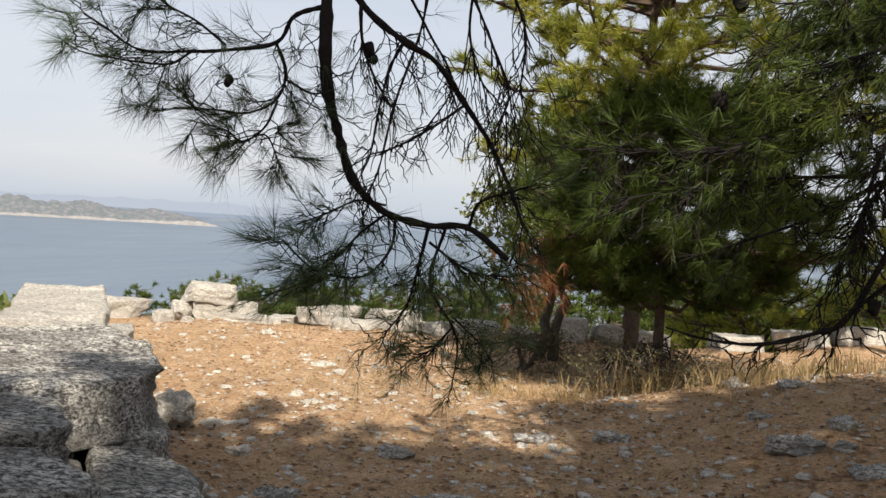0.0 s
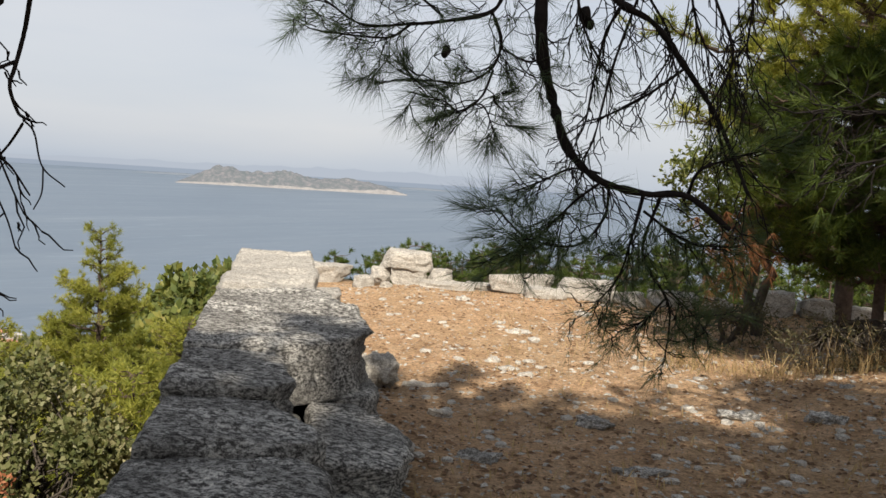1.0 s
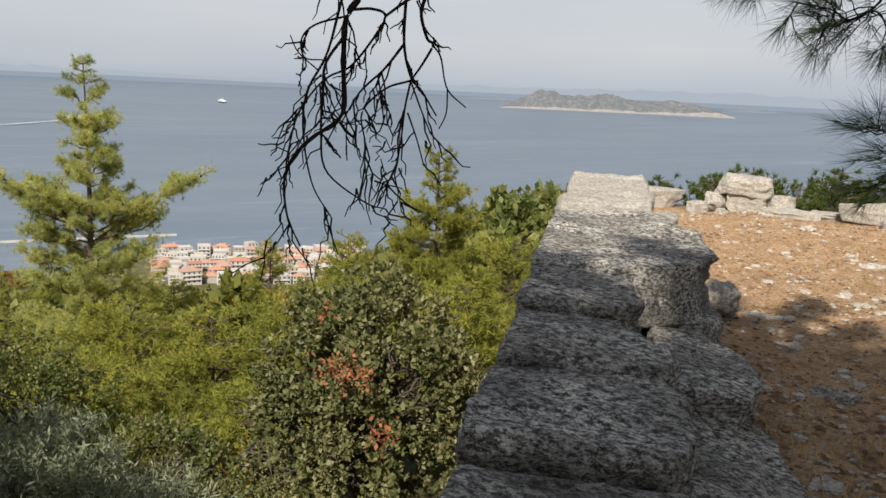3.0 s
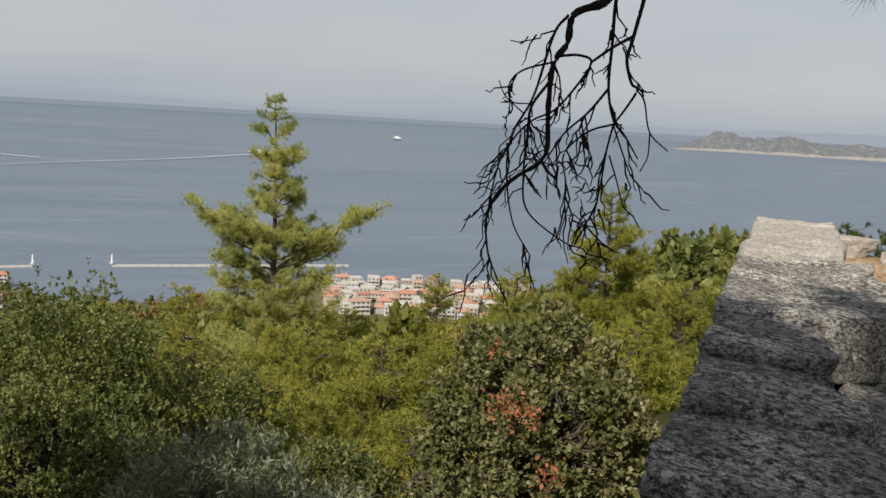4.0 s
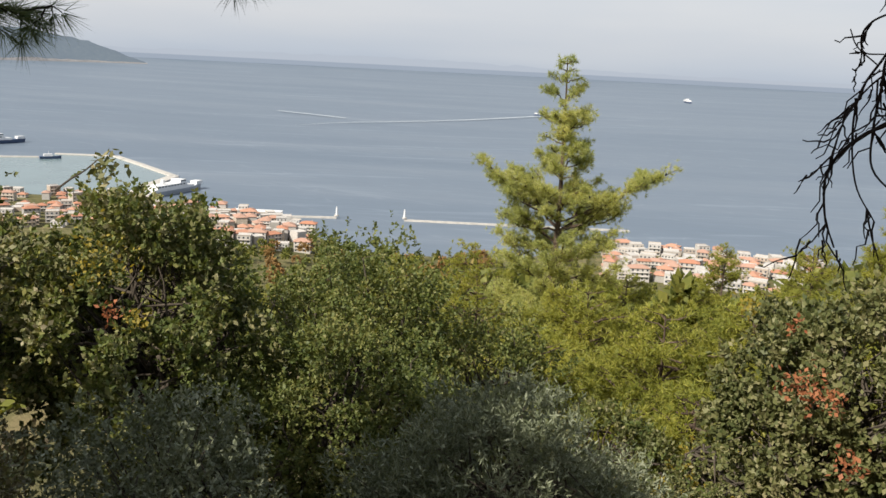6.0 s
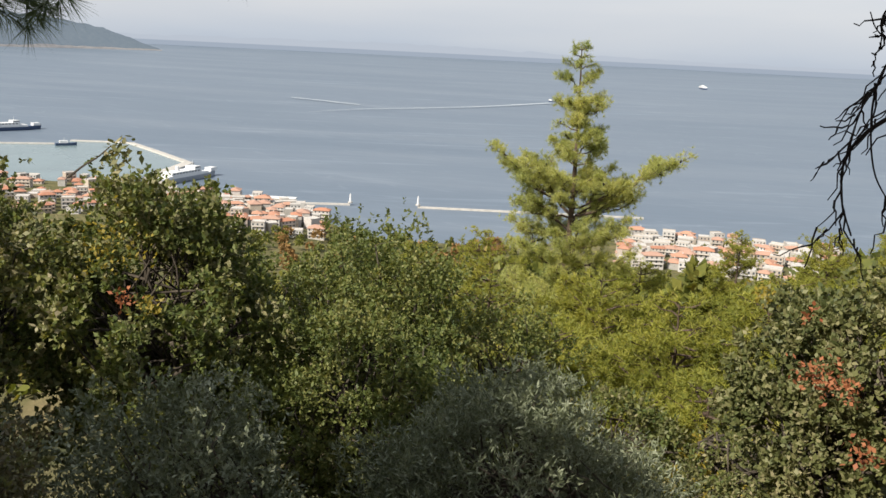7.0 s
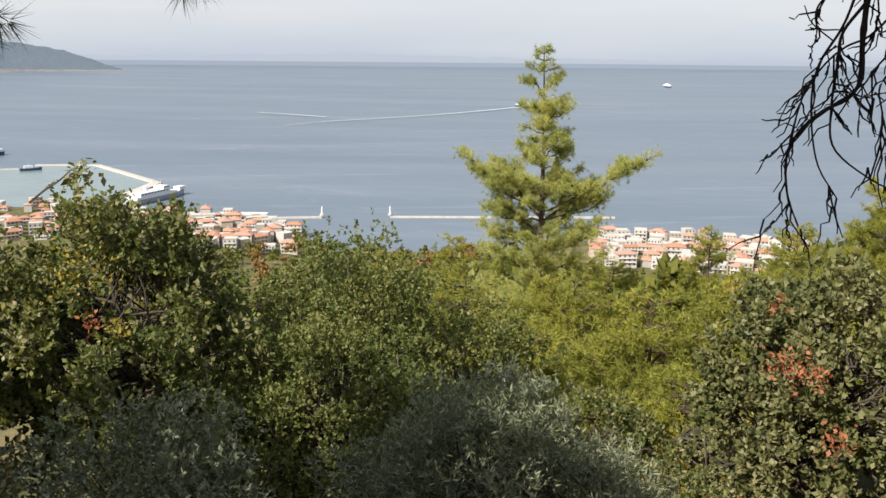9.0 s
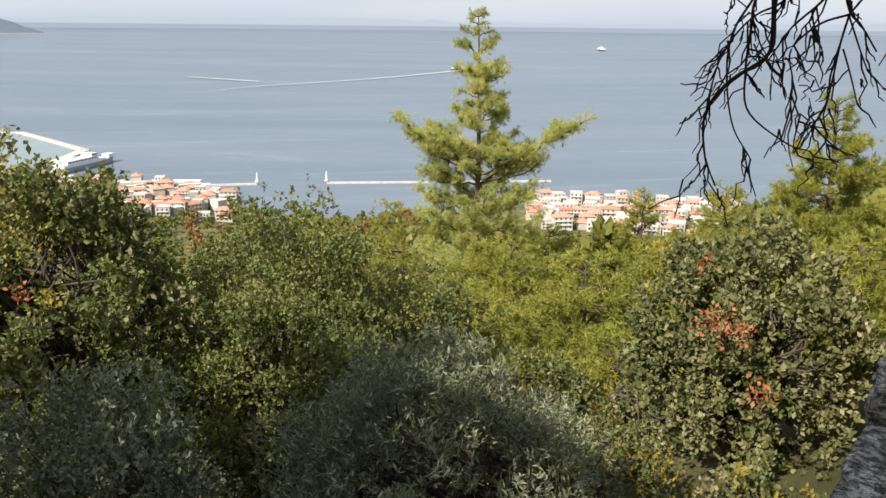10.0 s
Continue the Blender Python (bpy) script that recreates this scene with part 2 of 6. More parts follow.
def part(name, geo, mat, parent, label="", smooth=False, at=None):
    """One mesh object under a thing or a part. geo: (verts, faces) or finished mesh data."""
    me = geo if isinstance(geo, bpy.types.Mesh) else mesh_data(name, geo[0], geo[1], mat, smooth)
    ob = new(name, me)
    ob.parent = parent
    if at is not None:
        ob.matrix_basis = at
    return tagged(ob, label)


def base(name, place, label, category, group="", kind="", turn=0.0):
    """The Empty at the foot of a thing with parts."""
    ob = new(name)
    ob.empty_display_size = 0.1
    ob.matrix_basis = pose(*place, 0, 0, turn)
    return tagged(ob, label, category, group, kind)


def single(name, geo, mat, place, label, category, group="", kind="", turn=0.0, smooth=False):
    """A thing that is one mesh."""
    me = geo if isinstance(geo, bpy.types.Mesh) else mesh_data(name, geo[0], geo[1], mat, smooth)
    ob = new(name, me)
    ob.matrix_basis = pose(*place, 0, 0, turn)
    return tagged(ob, label, category, group, kind)


def box(x0, x1, y0, y1, z0, z1):
    v = np.array([(x, y, z) for z in (z0, z1) for x, y in ((x0, y0), (x1, y0), (x1, y1), (x0, y1))], float)
    f = np.array([(3, 2, 1, 0), (4, 5, 6, 7), (0, 1, 5, 4), (1, 2, 6, 5), (2, 3, 7, 6), (3, 0, 4, 7)])
    return v, f


def tube(points, radii, sides=6):
    """A round limb along points, with the given radii."""
    p, r = np.asarray(points, float), np.asarray(radii, float)
    t = np.gradient(p, axis=0)
    t /= np.linalg.norm(t, axis=1, keepdims=True) + 1e-9
    up = np.array((0.31, 0.17, 0.93)) if abs(t[0, 2]) < 0.8 else np.array((0.93, 0.31, 0.17))
    a = np.cross(t, up)
    a /= np.linalg.norm(a, axis=1, keepdims=True) + 1e-9
    b = np.cross(t, a)
    ang = np.arange(sides) * 2 * np.pi / sides
    ring = a[:, None] * np.cos(ang)[None, :, None] + b[:, None] * np.sin(ang)[None, :, None]
    v = (p[:, None] + ring * r[:, None, None]).reshape(-1, 3)
    n = len(p)
    i, j = np.meshgrid(np.arange(n - 1), np.arange(sides), indexing="ij")
    k = (j + 1) % sides
    f = np.stack([i * sides + j, i * sides + k, (i + 1) * sides + k, (i + 1) * sides + j], -1).reshape(-1, 4)
    return v, f


def bend(a, b, rng, n=6, wob=0.08, sag=0.0):
    """Points from a to b with a crooked line."""
    a, b = np.asarray(a, float), np.asarray(b, float)
    s = np.linspace(0, 1, n)[:, None]
    size = np.linalg.norm(b - a)
    off = rng.normal(0, 1, (n, 3)) * wob * size * np.sin(np.pi * s) ** 0.7
    off[:, 2] -= (sag * size * np.sin(np.pi * s[:, 0]))
    return a + (b - a) * s + off


def smooth_curve(ctrl, n=24):
    """A curve through control points (Catmull-Rom)."""
    c = np.asarray(ctrl, float)
    c = np.vstack([2 * c[0] - c[1], c, 2 * c[-1] - c[-2]])
    out = []
    for s in np.linspace(0, len(c) - 3 - 1e-6, n):
        k, u = int(s), s - int(s)
        p0, p1, p2, p3 = c[k:k + 4]
        out.append(0.5 * (2 * p1 + (p2 - p0) * u + (2 * p0 - 5 * p1 + 4 * p2 - p3) * u * u + (3 * p1 - p0 - 3 * p2 + p3) * u ** 3))
    return np.array(out)


def fbm(p, scale, seed=0.0, octaves=3):
    q = p * scale + seed * 13.7
    return np.array([noise.fractal(Vector(v), 1.0, 2.0, octaves) for v in q])


CUBES = {}


def cube_grid(n):
    """A cube of side 2 with n x n faces a side, corners shared."""
    if n in CUBES:
        return CUBES[n]
    index, verts, faces = {}, [], []

    def vid(p):
        key = tuple(int(round(c * n)) for c in p)
        if key not in index:
            index[key] = len(verts)
            verts.append(p)
        return index[key]
    for axis in range(3):
        for side in (-1, 1):
            for i in range(n):
                for j in range(n):
                    quad = []
                    for di, dj in ((0, 0), (1, 0), (1, 1), (0, 1)):
                        p = [0, 0, 0]
                        p[axis], p[(axis + 1) % 3], p[(axis + 2) % 3] = side, -1 + 2 * (i + di) / n, -1 + 2 * (j + dj) / n
                        quad.append(vid(p))
                    faces.append(quad if side > 0 else quad[::-1])
    CUBES[n] = np.array(verts, float), np.array(faces)
    return CUBES[n]


def rock(lx, ly, lz, seed, n=10, boxy=5.0, rough=0.10, layers=0.0, facets=7, chop=(0.68, 0.9), rise=1.0):
    """A worn block of stone: rounded box, chipped and uneven, its foot at z 0. layers: ledges as bedded limestone has."""
    c, f = cube_grid(n)
    size = (np.abs(c) ** boxy).sum(1) ** (1 / boxy)
    p = c / size[:, None]
    d = p / np.linalg.norm(p, axis=1, keepdims=True)
    half = np.array((lx, ly, lz)) / 2
    q = p * half
    mean = half.mean()
    lump = fbm(p, 1.1, seed, 2) * rough * 1.1 + fbm(q, 3.2 / mean * 0.5, seed + 3, 3) * rough * 0.55
    cut = np.random.default_rng(int(seed * 10) + 5)
    for nrm in unit(cut.normal(0, 1, (facets, 3)) * np.array((1, 1, 0.7))):
        reach = (np.abs(half) ** 1.3 * np.abs(nrm) ** 1.3).sum() ** (1 / 1.3) * cut.uniform(*chop)
        over_by = np.maximum(0, q @ nrm - reach)
        q = q - over_by[:, None] * nrm * 0.9
    fine = fbm(q, 12.0, seed + 9, 3) * 0.02
    q = q + d * np.array((1, 1, rise)) * (lump * mean + fine)[:, None]
    if layers:
        step = fbm(np.c_[q[:, :1] * 0.3, q[:, 1:2] * 0.3, q[:, 2:] * 7], 1.0, seed + 5, 2)
        q[:, :2] += d[:, :2] * (np.round(step * 3) / 3 * layers)[:, None]
    q[:, 2] += lz / 2
    return q, f


# ---- foliage helpers ----
def unit(v):
    return v / (np.linalg.norm(v, axis=-1, keepdims=True) + 1e-9)


def needles(pos, way, rng, count=12, length=0.12, width=0.006, spread=0.75, droop=0.0):
    """Needle tufts: count thin blades fan out from each pos along way."""
    n = len(pos)
    p = np.repeat(pos, count, 0)
    d = np.repeat(unit(way), count, 0) + rng.normal(0, spread, (n * count, 3))
    d = unit(d)
    d[:, 2] -= droop
    d = unit(d)
    side = unit(np.cross(d, rng.normal(0, 1, d.shape))) * width / 2
    size = length * rng.uniform(0.7, 1.15, (len(d), 1))
    p = p + d * 0.01
    v = np.stack([p - side, p + side, p + d * size], 1).reshape(-1, 3)
    return v, np.arange(len(v)).reshape(-1, 3)


def leaves(pos, rng, length=0.06, width=0.03, out=None, flat=0.5, way=None):
    """Folded leaf blades of four corners at each pos. out: the way from the crown's middle; way: each blade's own way."""
    n = len(pos)
    d = rng.normal(0, 1, (n, 3))
    if out is not None:
        d += unit(out) * 0.9
    d = unit(d) if way is None else unit(way)
    nrm = rng.normal(0, 1, (n, 3)) * (1 - flat)
    nrm[:, 2] += flat
    side = unit(np.cross(d, nrm))
    size = rng.uniform(0.65, 1.25, (n, 1))
    ln, wd = d * length * size, side * width * size / 2
    v = np.stack([pos, pos + ln * 0.45 + wd, pos + ln, pos + ln * 0.45 - wd], 1).reshape(-1, 3)
    return v, np.arange(len(v)).reshape(-1, 4)


# ---- lie of the land ----
EYE_SPOT = np.array((-0.17, 1.2, 1.6))
WALL_FOOT, WALL_WAY, WALL_OUT = np.array((-1.05, 2.8)), np.array((-0.357, 0.934)), np.array((0.934, 0.357))
SEA = -140.0


def smooth01(a, b, x):
    u = np.clip((x - a) / (b - a), 0, 1)
    return u * u * (3 - 2 * u)


def coast(az):
    """How far the shore lies, by degrees to the left of +y."""
    return np.interp(az, [-180, -60, 0, 30, 45, 52, 57, 66, 71, 78, 90, 110, 180], [2600, 1500, 800, 770, 735, 690, 640, 650, 775, 880, 960, 1500, 2600])


def land(x, y):
    """Height of the ground."""
    x, y = np.asarray(x, float), np.asarray(y, float)
    west = -smooth01(2.4, 1.0, y) * 1.2 - ((x - WALL_FOOT[0]) * WALL_OUT[0] + (y - WALL_FOOT[1]) * WALL_OUT[1]) - 0.05
    north = y - 14.4 - 0.12 * x - 0.25 * np.sin(x * 0.8)
    d = np.maximum(west, north)
    d = np.where((west > 0) & (north > 0), np.hypot(np.maximum(west, 0), np.maximum(north, 0)), d)
    rx, ry = x - EYE_SPOT[0], y - EYE_SPOT[1]
    r, az = np.hypot(rx, ry), np.degrees(np.arctan2(-rx, ry))
    # terrace
    top = 0.03 * np.sin(x * 1.3 + 0.4) * np.sin(y * 0.9) + 0.02 * np.sin(x * 3.1) * np.sin(y * 2.7 + 1)
    top += 0.62 * smooth01(0.9, 4.2, x) * smooth01(11.5, 8.6, y) * smooth01(0.5, 4.5, y)
    top += 0.35 * smooth01(3.5, 9, x) * smooth01(9, 13, y)
    top += 0.13 * smooth01(9.5, 13.2, y) * smooth01(4.0, 2.5, x)
    top -= np.maximum(0, -y - 8) * 0.05
    # slope
    near = np.interp(d, [0, 0.4, 3, 10, 30, 60, 110], [-0.3, -2.4, -3.6, -6.2, -13.5, -22, -38])
    u = r / coast(az)
    far = np.interp(u, [0.13, 0.3, 0.45, 0.6, 0.73, 0.9, 0.985, 1.0, 1.04, 1.3, 8], [-36, -85, -112, -124, -130, -136.5, -138.8, -140.4, -143, -150, -190])
    k = smooth01(60, 140, d)
    slope = near * (1 - k) + far * k
    slope = slope + 11.5 * np.exp(-(((az - 24) / 7.5) ** 2)) * np.exp(-(((r - 78) / 26) ** 2))
    wob = (np.sin(x * 0.11 + 1) * np.sin(y * 0.093) * 1.2 + np.sin(x * 0.37) * np.sin(y * 0.33) * 0.35) * smooth01(4, 25, d) * smooth01(1.0, 0.8, u)
    return np.where(d > 0, slope + wob, np.where(d > -0.3, top - 0.3 * (1 + d / 0.3), top))


def ground_sheet():
    rings = np.concatenate([[0.0005], np.geomspace(0.3, 16, 92), np.geomspace(16.6, 4900, 84)])
    az = np.radians(np.arange(432) * 360 / 432)
    r, a = np.meshgrid(rings, az, indexing="ij")
    x, y = EYE_SPOT[0] - r * np.sin(a), EYE_SPOT[1] + r * np.cos(a)
    z = land(x, y)
    near = (r < 16)
    z = z + near * (np.sin(x * 9.1 + 2 * np.sin(y * 4.7)) * np.sin(y * 8.3 + 1.7 * np.sin(x * 5.9)) * 0.008)
    v = np.stack([x, y, z], -1).reshape(-1, 3)
    n = len(az)
    i, j = np.meshgrid(np.arange(len(rings) - 1), np.arange(n), indexing="ij")
    k = (j + 1) % n
    f = np.stack([i * n + j, (i + 1) * n + j, (i + 1) * n + k, i * n + k], -1).reshape(-1, 4)[:, ::-1]
    return v, f


def ground_material():
    m, nd, lk = material("dry_soil_and_scrub")
    v = coords(nd, lk)
    n0 = noise_node(nd, lk, v, 0.55, 4)
    n1 = noise_node(nd, lk, v, 4.5, 6, 0.65)
    n2 = noise_node(nd, lk, v, 30, 8, 0.85)
    soil = ramp(nd, lk, n1, [(0.30, (0.38, 0.222, 0.125)), (0.5, (0.60, 0.375, 0.222)), (0.70, (0.80, 0.575, 0.39))])
    patch = ramp(nd, lk, n0, [(0.40, (0.54, 0.39, 0.22)), (0.62, (0.64, 0.42, 0.235))])
    c = mix_col(nd, lk, 0.45, soil, patch)
    litter = ramp(nd, lk, n2, [(0.38, (0.42, 0.38, 0.35)), (0.5, (1, 1, 1)), (0.62, (1.5, 1.5, 1.5))])
    c = mix_col(nd, lk, 0.85, c, litter, "MULTIPLY")
    scrub = ramp(nd, lk, noise_node(nd, lk, v, 0.12, 6, 0.7), [(0.35, (0.06, 0.068, 0.03)), (0.55, (0.13, 0.12, 0.055)), (0.75, (0.24, 0.19, 0.105))])
    sep = nd.new("ShaderNodeSeparateXYZ")
    lk.new(v, sep.inputs[0])
    mr = nd.new("ShaderNodeMapRange")
    mr.inputs[1].default_value, mr.inputs[2].default_value = -0.5, -2.0
    lk.new(sep.outputs[2], mr.inputs[0])
    c = mix_col(nd, lk, mr.outputs[0], c, scrub)
    ad = nd.new("ShaderNodeMath")
    ad.operation = "ADD"
    lk.new(n1, ad.inputs[0])
    lk.new(n2, ad.inputs[1])
    finish(nd, lk, c, 0.95, ad.outputs[0], 0.05, 1.0, 0.1)
    return m


M_GROUND = ground_material()
ground = single("ground", ground_sheet(), M_GROUND, (0, 0, 0), "dry reddish soil with pine litter and scrub slopes", "ground", kind="structure", smooth=True)

# The sea: beyond 1.4 km its distances are drawn in towards the eye, so that it ends in the true horizon within 5 km.
EARTH = 7.4e6


def sea_point(az, dist):
    """Place on the water at az degrees to the left of +y, at a true distance in metres."""
    dist = np.asarray(dist, float)
    shown = np.where(dist < 1400, dist, 1400 + 3450 * (1 - np.exp(-(dist - 1400) / 5000)))
    s = shown / dist
    z = EYE_SPOT[2] - s * (EYE_SPOT[2] - SEA + dist ** 2 / (2 * EARTH))
    a = np.radians(az)
    return np.stack([EYE_SPOT[0] - shown * np.sin(a), EYE_SPOT[1] + shown * np.cos(a), z + 0 * a], -1)


def sea_sheet():
    dist = np.concatenate([np.linspace(300, 1400, 24), np.geomspace(1450, 18000, 60)])
    az = np.arange(0, 360, 1.5)
    d, a = np.meshgrid(dist, az, indexing="ij")
    v = sea_point(a, d).reshape(-1, 3)
    n = len(az)
    i, j = np.meshgrid(np.arange(len(dist) - 1), np.arange(n), indexing="ij")
    k = (j + 1) % n
    f = np.stack([i * n + j, i * n + k, (i + 1) * n + k, (i + 1) * n + j], -1).reshape(-1, 4)[:, ::-1]
    return v, f


def sea_material():
    """Calm water with long pale slicks drawn out across the bay."""
    m, nd, lk = material("sea_water")

    def slick(size, turn, scale, detail, stops, warp=0.0):
        g = nd.new("ShaderNodeNewGeometry")
        mp = nd.new("ShaderNodeMapping")
        mp.vector_type = "TEXTURE"
        mp.inputs["Rotation"].default_value = (0, 0, radians(turn))
        mp.inputs["Scale"].default_value = size
        lk.new(g.outputs["Position"], mp.inputs[0])
        n = nd.new("ShaderNodeTexNoise")
        n.inputs["Scale"].default_value, n.inputs["Detail"].default_value = scale, detail
        n.inputs["Roughness"].default_value, n.inputs["Distortion"].default_value = 0.62, warp
        lk.new(mp.outputs[0], n.inputs["Vector"])
        return ramp(nd, lk, n.outputs["Fac"], stops)
    broad = slick((900, 150, 1e6), 58, 1.0, 4, [(0.32, (0.106, 0.141, 0.184)), (0.5, (0.121, 0.156, 0.199)), (0.70, (0.143, 0.177, 0.218))])
    lines = slick((420, 34, 1e6), 66, 1.0, 3, [(0.60, (1, 1, 1)), (0.66, (1.32, 1.28, 1.24)), (0.72, (1.05, 1.05, 1.05))], 0.9)
    swirl = slick((260, 60, 1e6), 40, 1.0, 2, [(0.485, (1, 1, 1)), (0.5, (1.28, 1.24, 1.2)), (0.515, (1, 1, 1))], 1.2)
    fine = slick((30, 10, 1e6), 60, 1.0, 4, [(0.3, (0.94, 0.94, 0.94)), (0.7, (1.06, 1.06, 1.06))])
    c = mix_col(nd, lk, 1.0, broad, lines, "MULTIPLY")
    c = mix_col(nd, lk, 0.7, c, swirl, "MULTIPLY")
    c = mix_col(nd, lk, 0.8, c, fine, "MULTIPLY")
    finish(nd, lk, c, 0.42, None, 0, 0, 0.2)
    return m


M_SEA = sea_material()
water = single("water", sea_sheet(), M_SEA, (0, 0, 0), "calm hazy slate-blue sea with pale streaks", "sea", kind="structure", smooth=True)
water.data.normals_split_custom_set_from_vertices([(0, 0, 1)] * len(water.data.vertices))   # level water

# ---- the old wall ----


def on_wall(s, w, z):
    p = WALL_FOOT + WALL_WAY * s + WALL_OUT * w
    return (float(p[0]), float(p[1]), z)


WALL_TURN = math.degrees(math.atan2(WALL_WAY[1], WALL_WAY[0]))
wall = base("wall_stone", (*on_wall(4, 0.4, 0)[:2], -2.5), "ruined ancient wall of weathered grey limestone blocks", "wall", kind="structure")
WALL_INV = Matrix.Translation((-wall.location[0], -wall.location[1], -wall.location[2]))


def box_grid(nx, ny, nz):
    """A box from -1 to 1 with nx, ny, nz faces along its axes, corners shared."""
    cnt, index, verts, faces = (nx, ny, nz), {}, [], []

    def vid(k):
        if k not in index:
            index[k] = len(verts)
            verts.append([-1 + 2 * a / n for a, n in zip(k, cnt)])
        return index[k]
    for axis in range(3):
        a1, a2 = (axis + 1) % 3, (axis + 2) % 3
        for side in (0, cnt[axis]):
            for i in range(cnt[a1]):
                for j in range(cnt[a2]):
                    quad = []
                    for di, dj in ((0, 0), (1, 0), (1, 1), (0, 1)):
                        k = [0, 0, 0]
                        k[axis], k[a1], k[a2] = side, i + di, j + dj
                        quad.append(vid(tuple(k)))
                    faces.append(quad if side else quad[::-1])
    return np.array(verts, float), np.array(faces)


def bedded(edge_in, edge_out, z0, z1, seed, cell=0.03, worn=0.014, steps=0.035, bulge=0.04):
    """A block of bedded limestone. edge_in, edge_out: its sides across the wall, as (s, w) turns; thin layers stand out on its faces, and its top is worn in shallow steps."""
    s0, s1 = edge_out[0][0], edge_out[-1][0]
    wide = max(w for _, w in edge_out) - min(w for _, w in edge_in)
    c, f = box_grid(max(4, int((s1 - s0) / cell)), max(4, int(wide / cell)), max(4, int((z1 - z0) / cell * 1.1)))
    half = np.array(((s1 - s0) / 2, wide / 2, (z1 - z0) / 2))
    q = c * half
    inner = np.clip(q, -(half - worn), half - worn)
    d = unit(q - inner)
    q = inner + d * worn
    world = q + np.array((s0 + half[0], 0, z0))
    side, up = np.hypot(d[:, 0], d[:, 1]), np.maximum(0, d[:, 2])
    layer = fbm(np.c_[world[:, :2] * 0.5, world[:, 2] * 11], 1.0, seed, 2)
    push = (np.round(layer * 4) / 4 * 0.035 + fbm(world, 2.1, seed + 2, 3) * bulge + fbm(world, 9.0, seed + 4, 4) * 0.022) * side
    ledge = fbm(np.c_[world[:, 0] * 3.2 + 0.8 * world[:, 1], world[:, 1] * 1.1, world[:, 2] * 0.2], 1.0, seed + 6, 3)
    lift = (np.round(ledge * 5) / 5 * steps + fbm(world, 1.2, seed + 8, 2) * 0.022 + fbm(np.c_[world[:, 0] * 16, world[:, 1] * 7, world[:, 2]], 1.0, seed + 1, 3) * 0.011) * up
    q[:, :2] += d[:, :2] * push[:, None]
    q[:, 2] += lift
    s = q[:, 0] + s0 + half[0]
    lo = np.interp(s, *zip(*edge_in))
    hi = np.interp(s, *zip(*edge_out))
    w = lo + (q[:, 1] + half[1]) / (2 * half[1]) * (hi - lo)
    return np.c_[s, w, q[:, 2] + (z0 + z1) / 2], f


def wall_block(edge_in, edge_out, z0, z1, seed, cell=0.03, tilt=(0, 0), mat=None, **shape):
    """A block of the wall, its sides given by (s, w) turns along and across it."""
    v, f = bedded(edge_in, edge_out, z0, z1, seed, cell, **shape)
    sm, wm = (edge_out[0][0] + edge_out[-1][0]) / 2, (edge_in[0][1] + edge_out[0][1]) / 2
    v = (v - np.array((sm, wm, z0))) * np.array((1, -1, 1))
    x, y, z = on_wall(sm, wm, z0)
    part("block", (v, f[:, ::-1]), mat or M_WALLSTONE, wall, smooth=True, at=WALL_INV @ pose(x, y, z, 0, 0, WALL_TURN) @ pose(0, 0, 0, tilt[0], tilt[1], 0))


def straight(s0, s1, w):
    return [(s0, w), (s1, w)]


# upper course: s runs away from the camera's place
wall_block(straight(-1.6, 0.72, 0.0), [(-1.6, 0.60), (0.3, 0.64), (0.72, 0.68)], 0.06, 0.50, 1, 0.022, (0, 0.4))
wall_block(straight(0.77, 1.58, 0.0), [(0.77, 0.64), (1.0, 0.70), (1.42, 0.70), (1.58, 0.60)], 0.12, 0.545, 2, 0.02, (0.6, 2.0))
wall_block(straight(1.62, 2.33, 0.02), [(1.62, 0.68), (1.75, 0.70), (2.05, 0.62), (2.33, 0.50)], 0.16, 0.575, 3, 0.02, (0.5, 1.5))
wall_block(straight(2.38, 3.30, 0.03), [(2.38, 0.50), (2.5, 0.57), (3.0, 0.58), (3.30, 0.50)], 0.22, 0.625, 4, 0.02, (0, 1.5))
wall_block(straight(3.34, 5.86, 0.0), [(3.34, 0.60), (3.6, 0.98), (3.95, 1.10), (4.9, 1.09), (5.5, 0.95), (5.86, 0.84)], 0.25, 0.625, 5, 0.024, (0, 0.5), bulge=0.03)
# sunlit far end: same stone, its sunlight put in by the paler material
wall_block(straight(5.89, 9.40, 0.02), [(5.89, 0.82), (7.5, 0.87), (9.40, 0.87)], 0.12, 0.635, 7, 0.034, (0.4, -0.2), M_PALESTONE, steps=0.05)
wall_block(straight(5.95, 6.5, 0.84), [(5.95, 1.02), (6.2, 1.08), (6.5, 1.05)], 0.24, 0.56, 16, 0.03, (0, -3), M_PALESTONE, bulge=0.07)
# course below it, and stones at its inner foot
wall_block(straight(-1.6, 1.3, 0.02), [(-1.6, 0.66), (1.3, 0.70)], -0.2, 0.12, 21, 0.04)
wall_block(straight(1.32, 3.4, 0.02), [(1.32, 0.70), (3.4, 0.66)], -0.2, 0.22, 22, 0.04)
wall_block(straight(3.42, 5.9, 0.02), [(3.42, 0.62), (5.9, 0.74)], -0.2, 0.22, 23, 0.05)
wall_block(straight(2.30, 3.50, 0.66), [(2.30, 1.08), (2.6, 1.22), (3.2, 1.18), (3.50, 0.98)], -0.08, 0.27, 11, 0.028, (7, 2), bulge=0.07, worn=0.06)
wall_block(straight(1.20, 2.55, 0.68), [(1.20, 1.12), (1.7, 1.28), (2.3, 1.25), (2.55, 1.1)], -0.14, 0.13, 12, 0.03, (6, 0), bulge=0.07, worn=0.06)
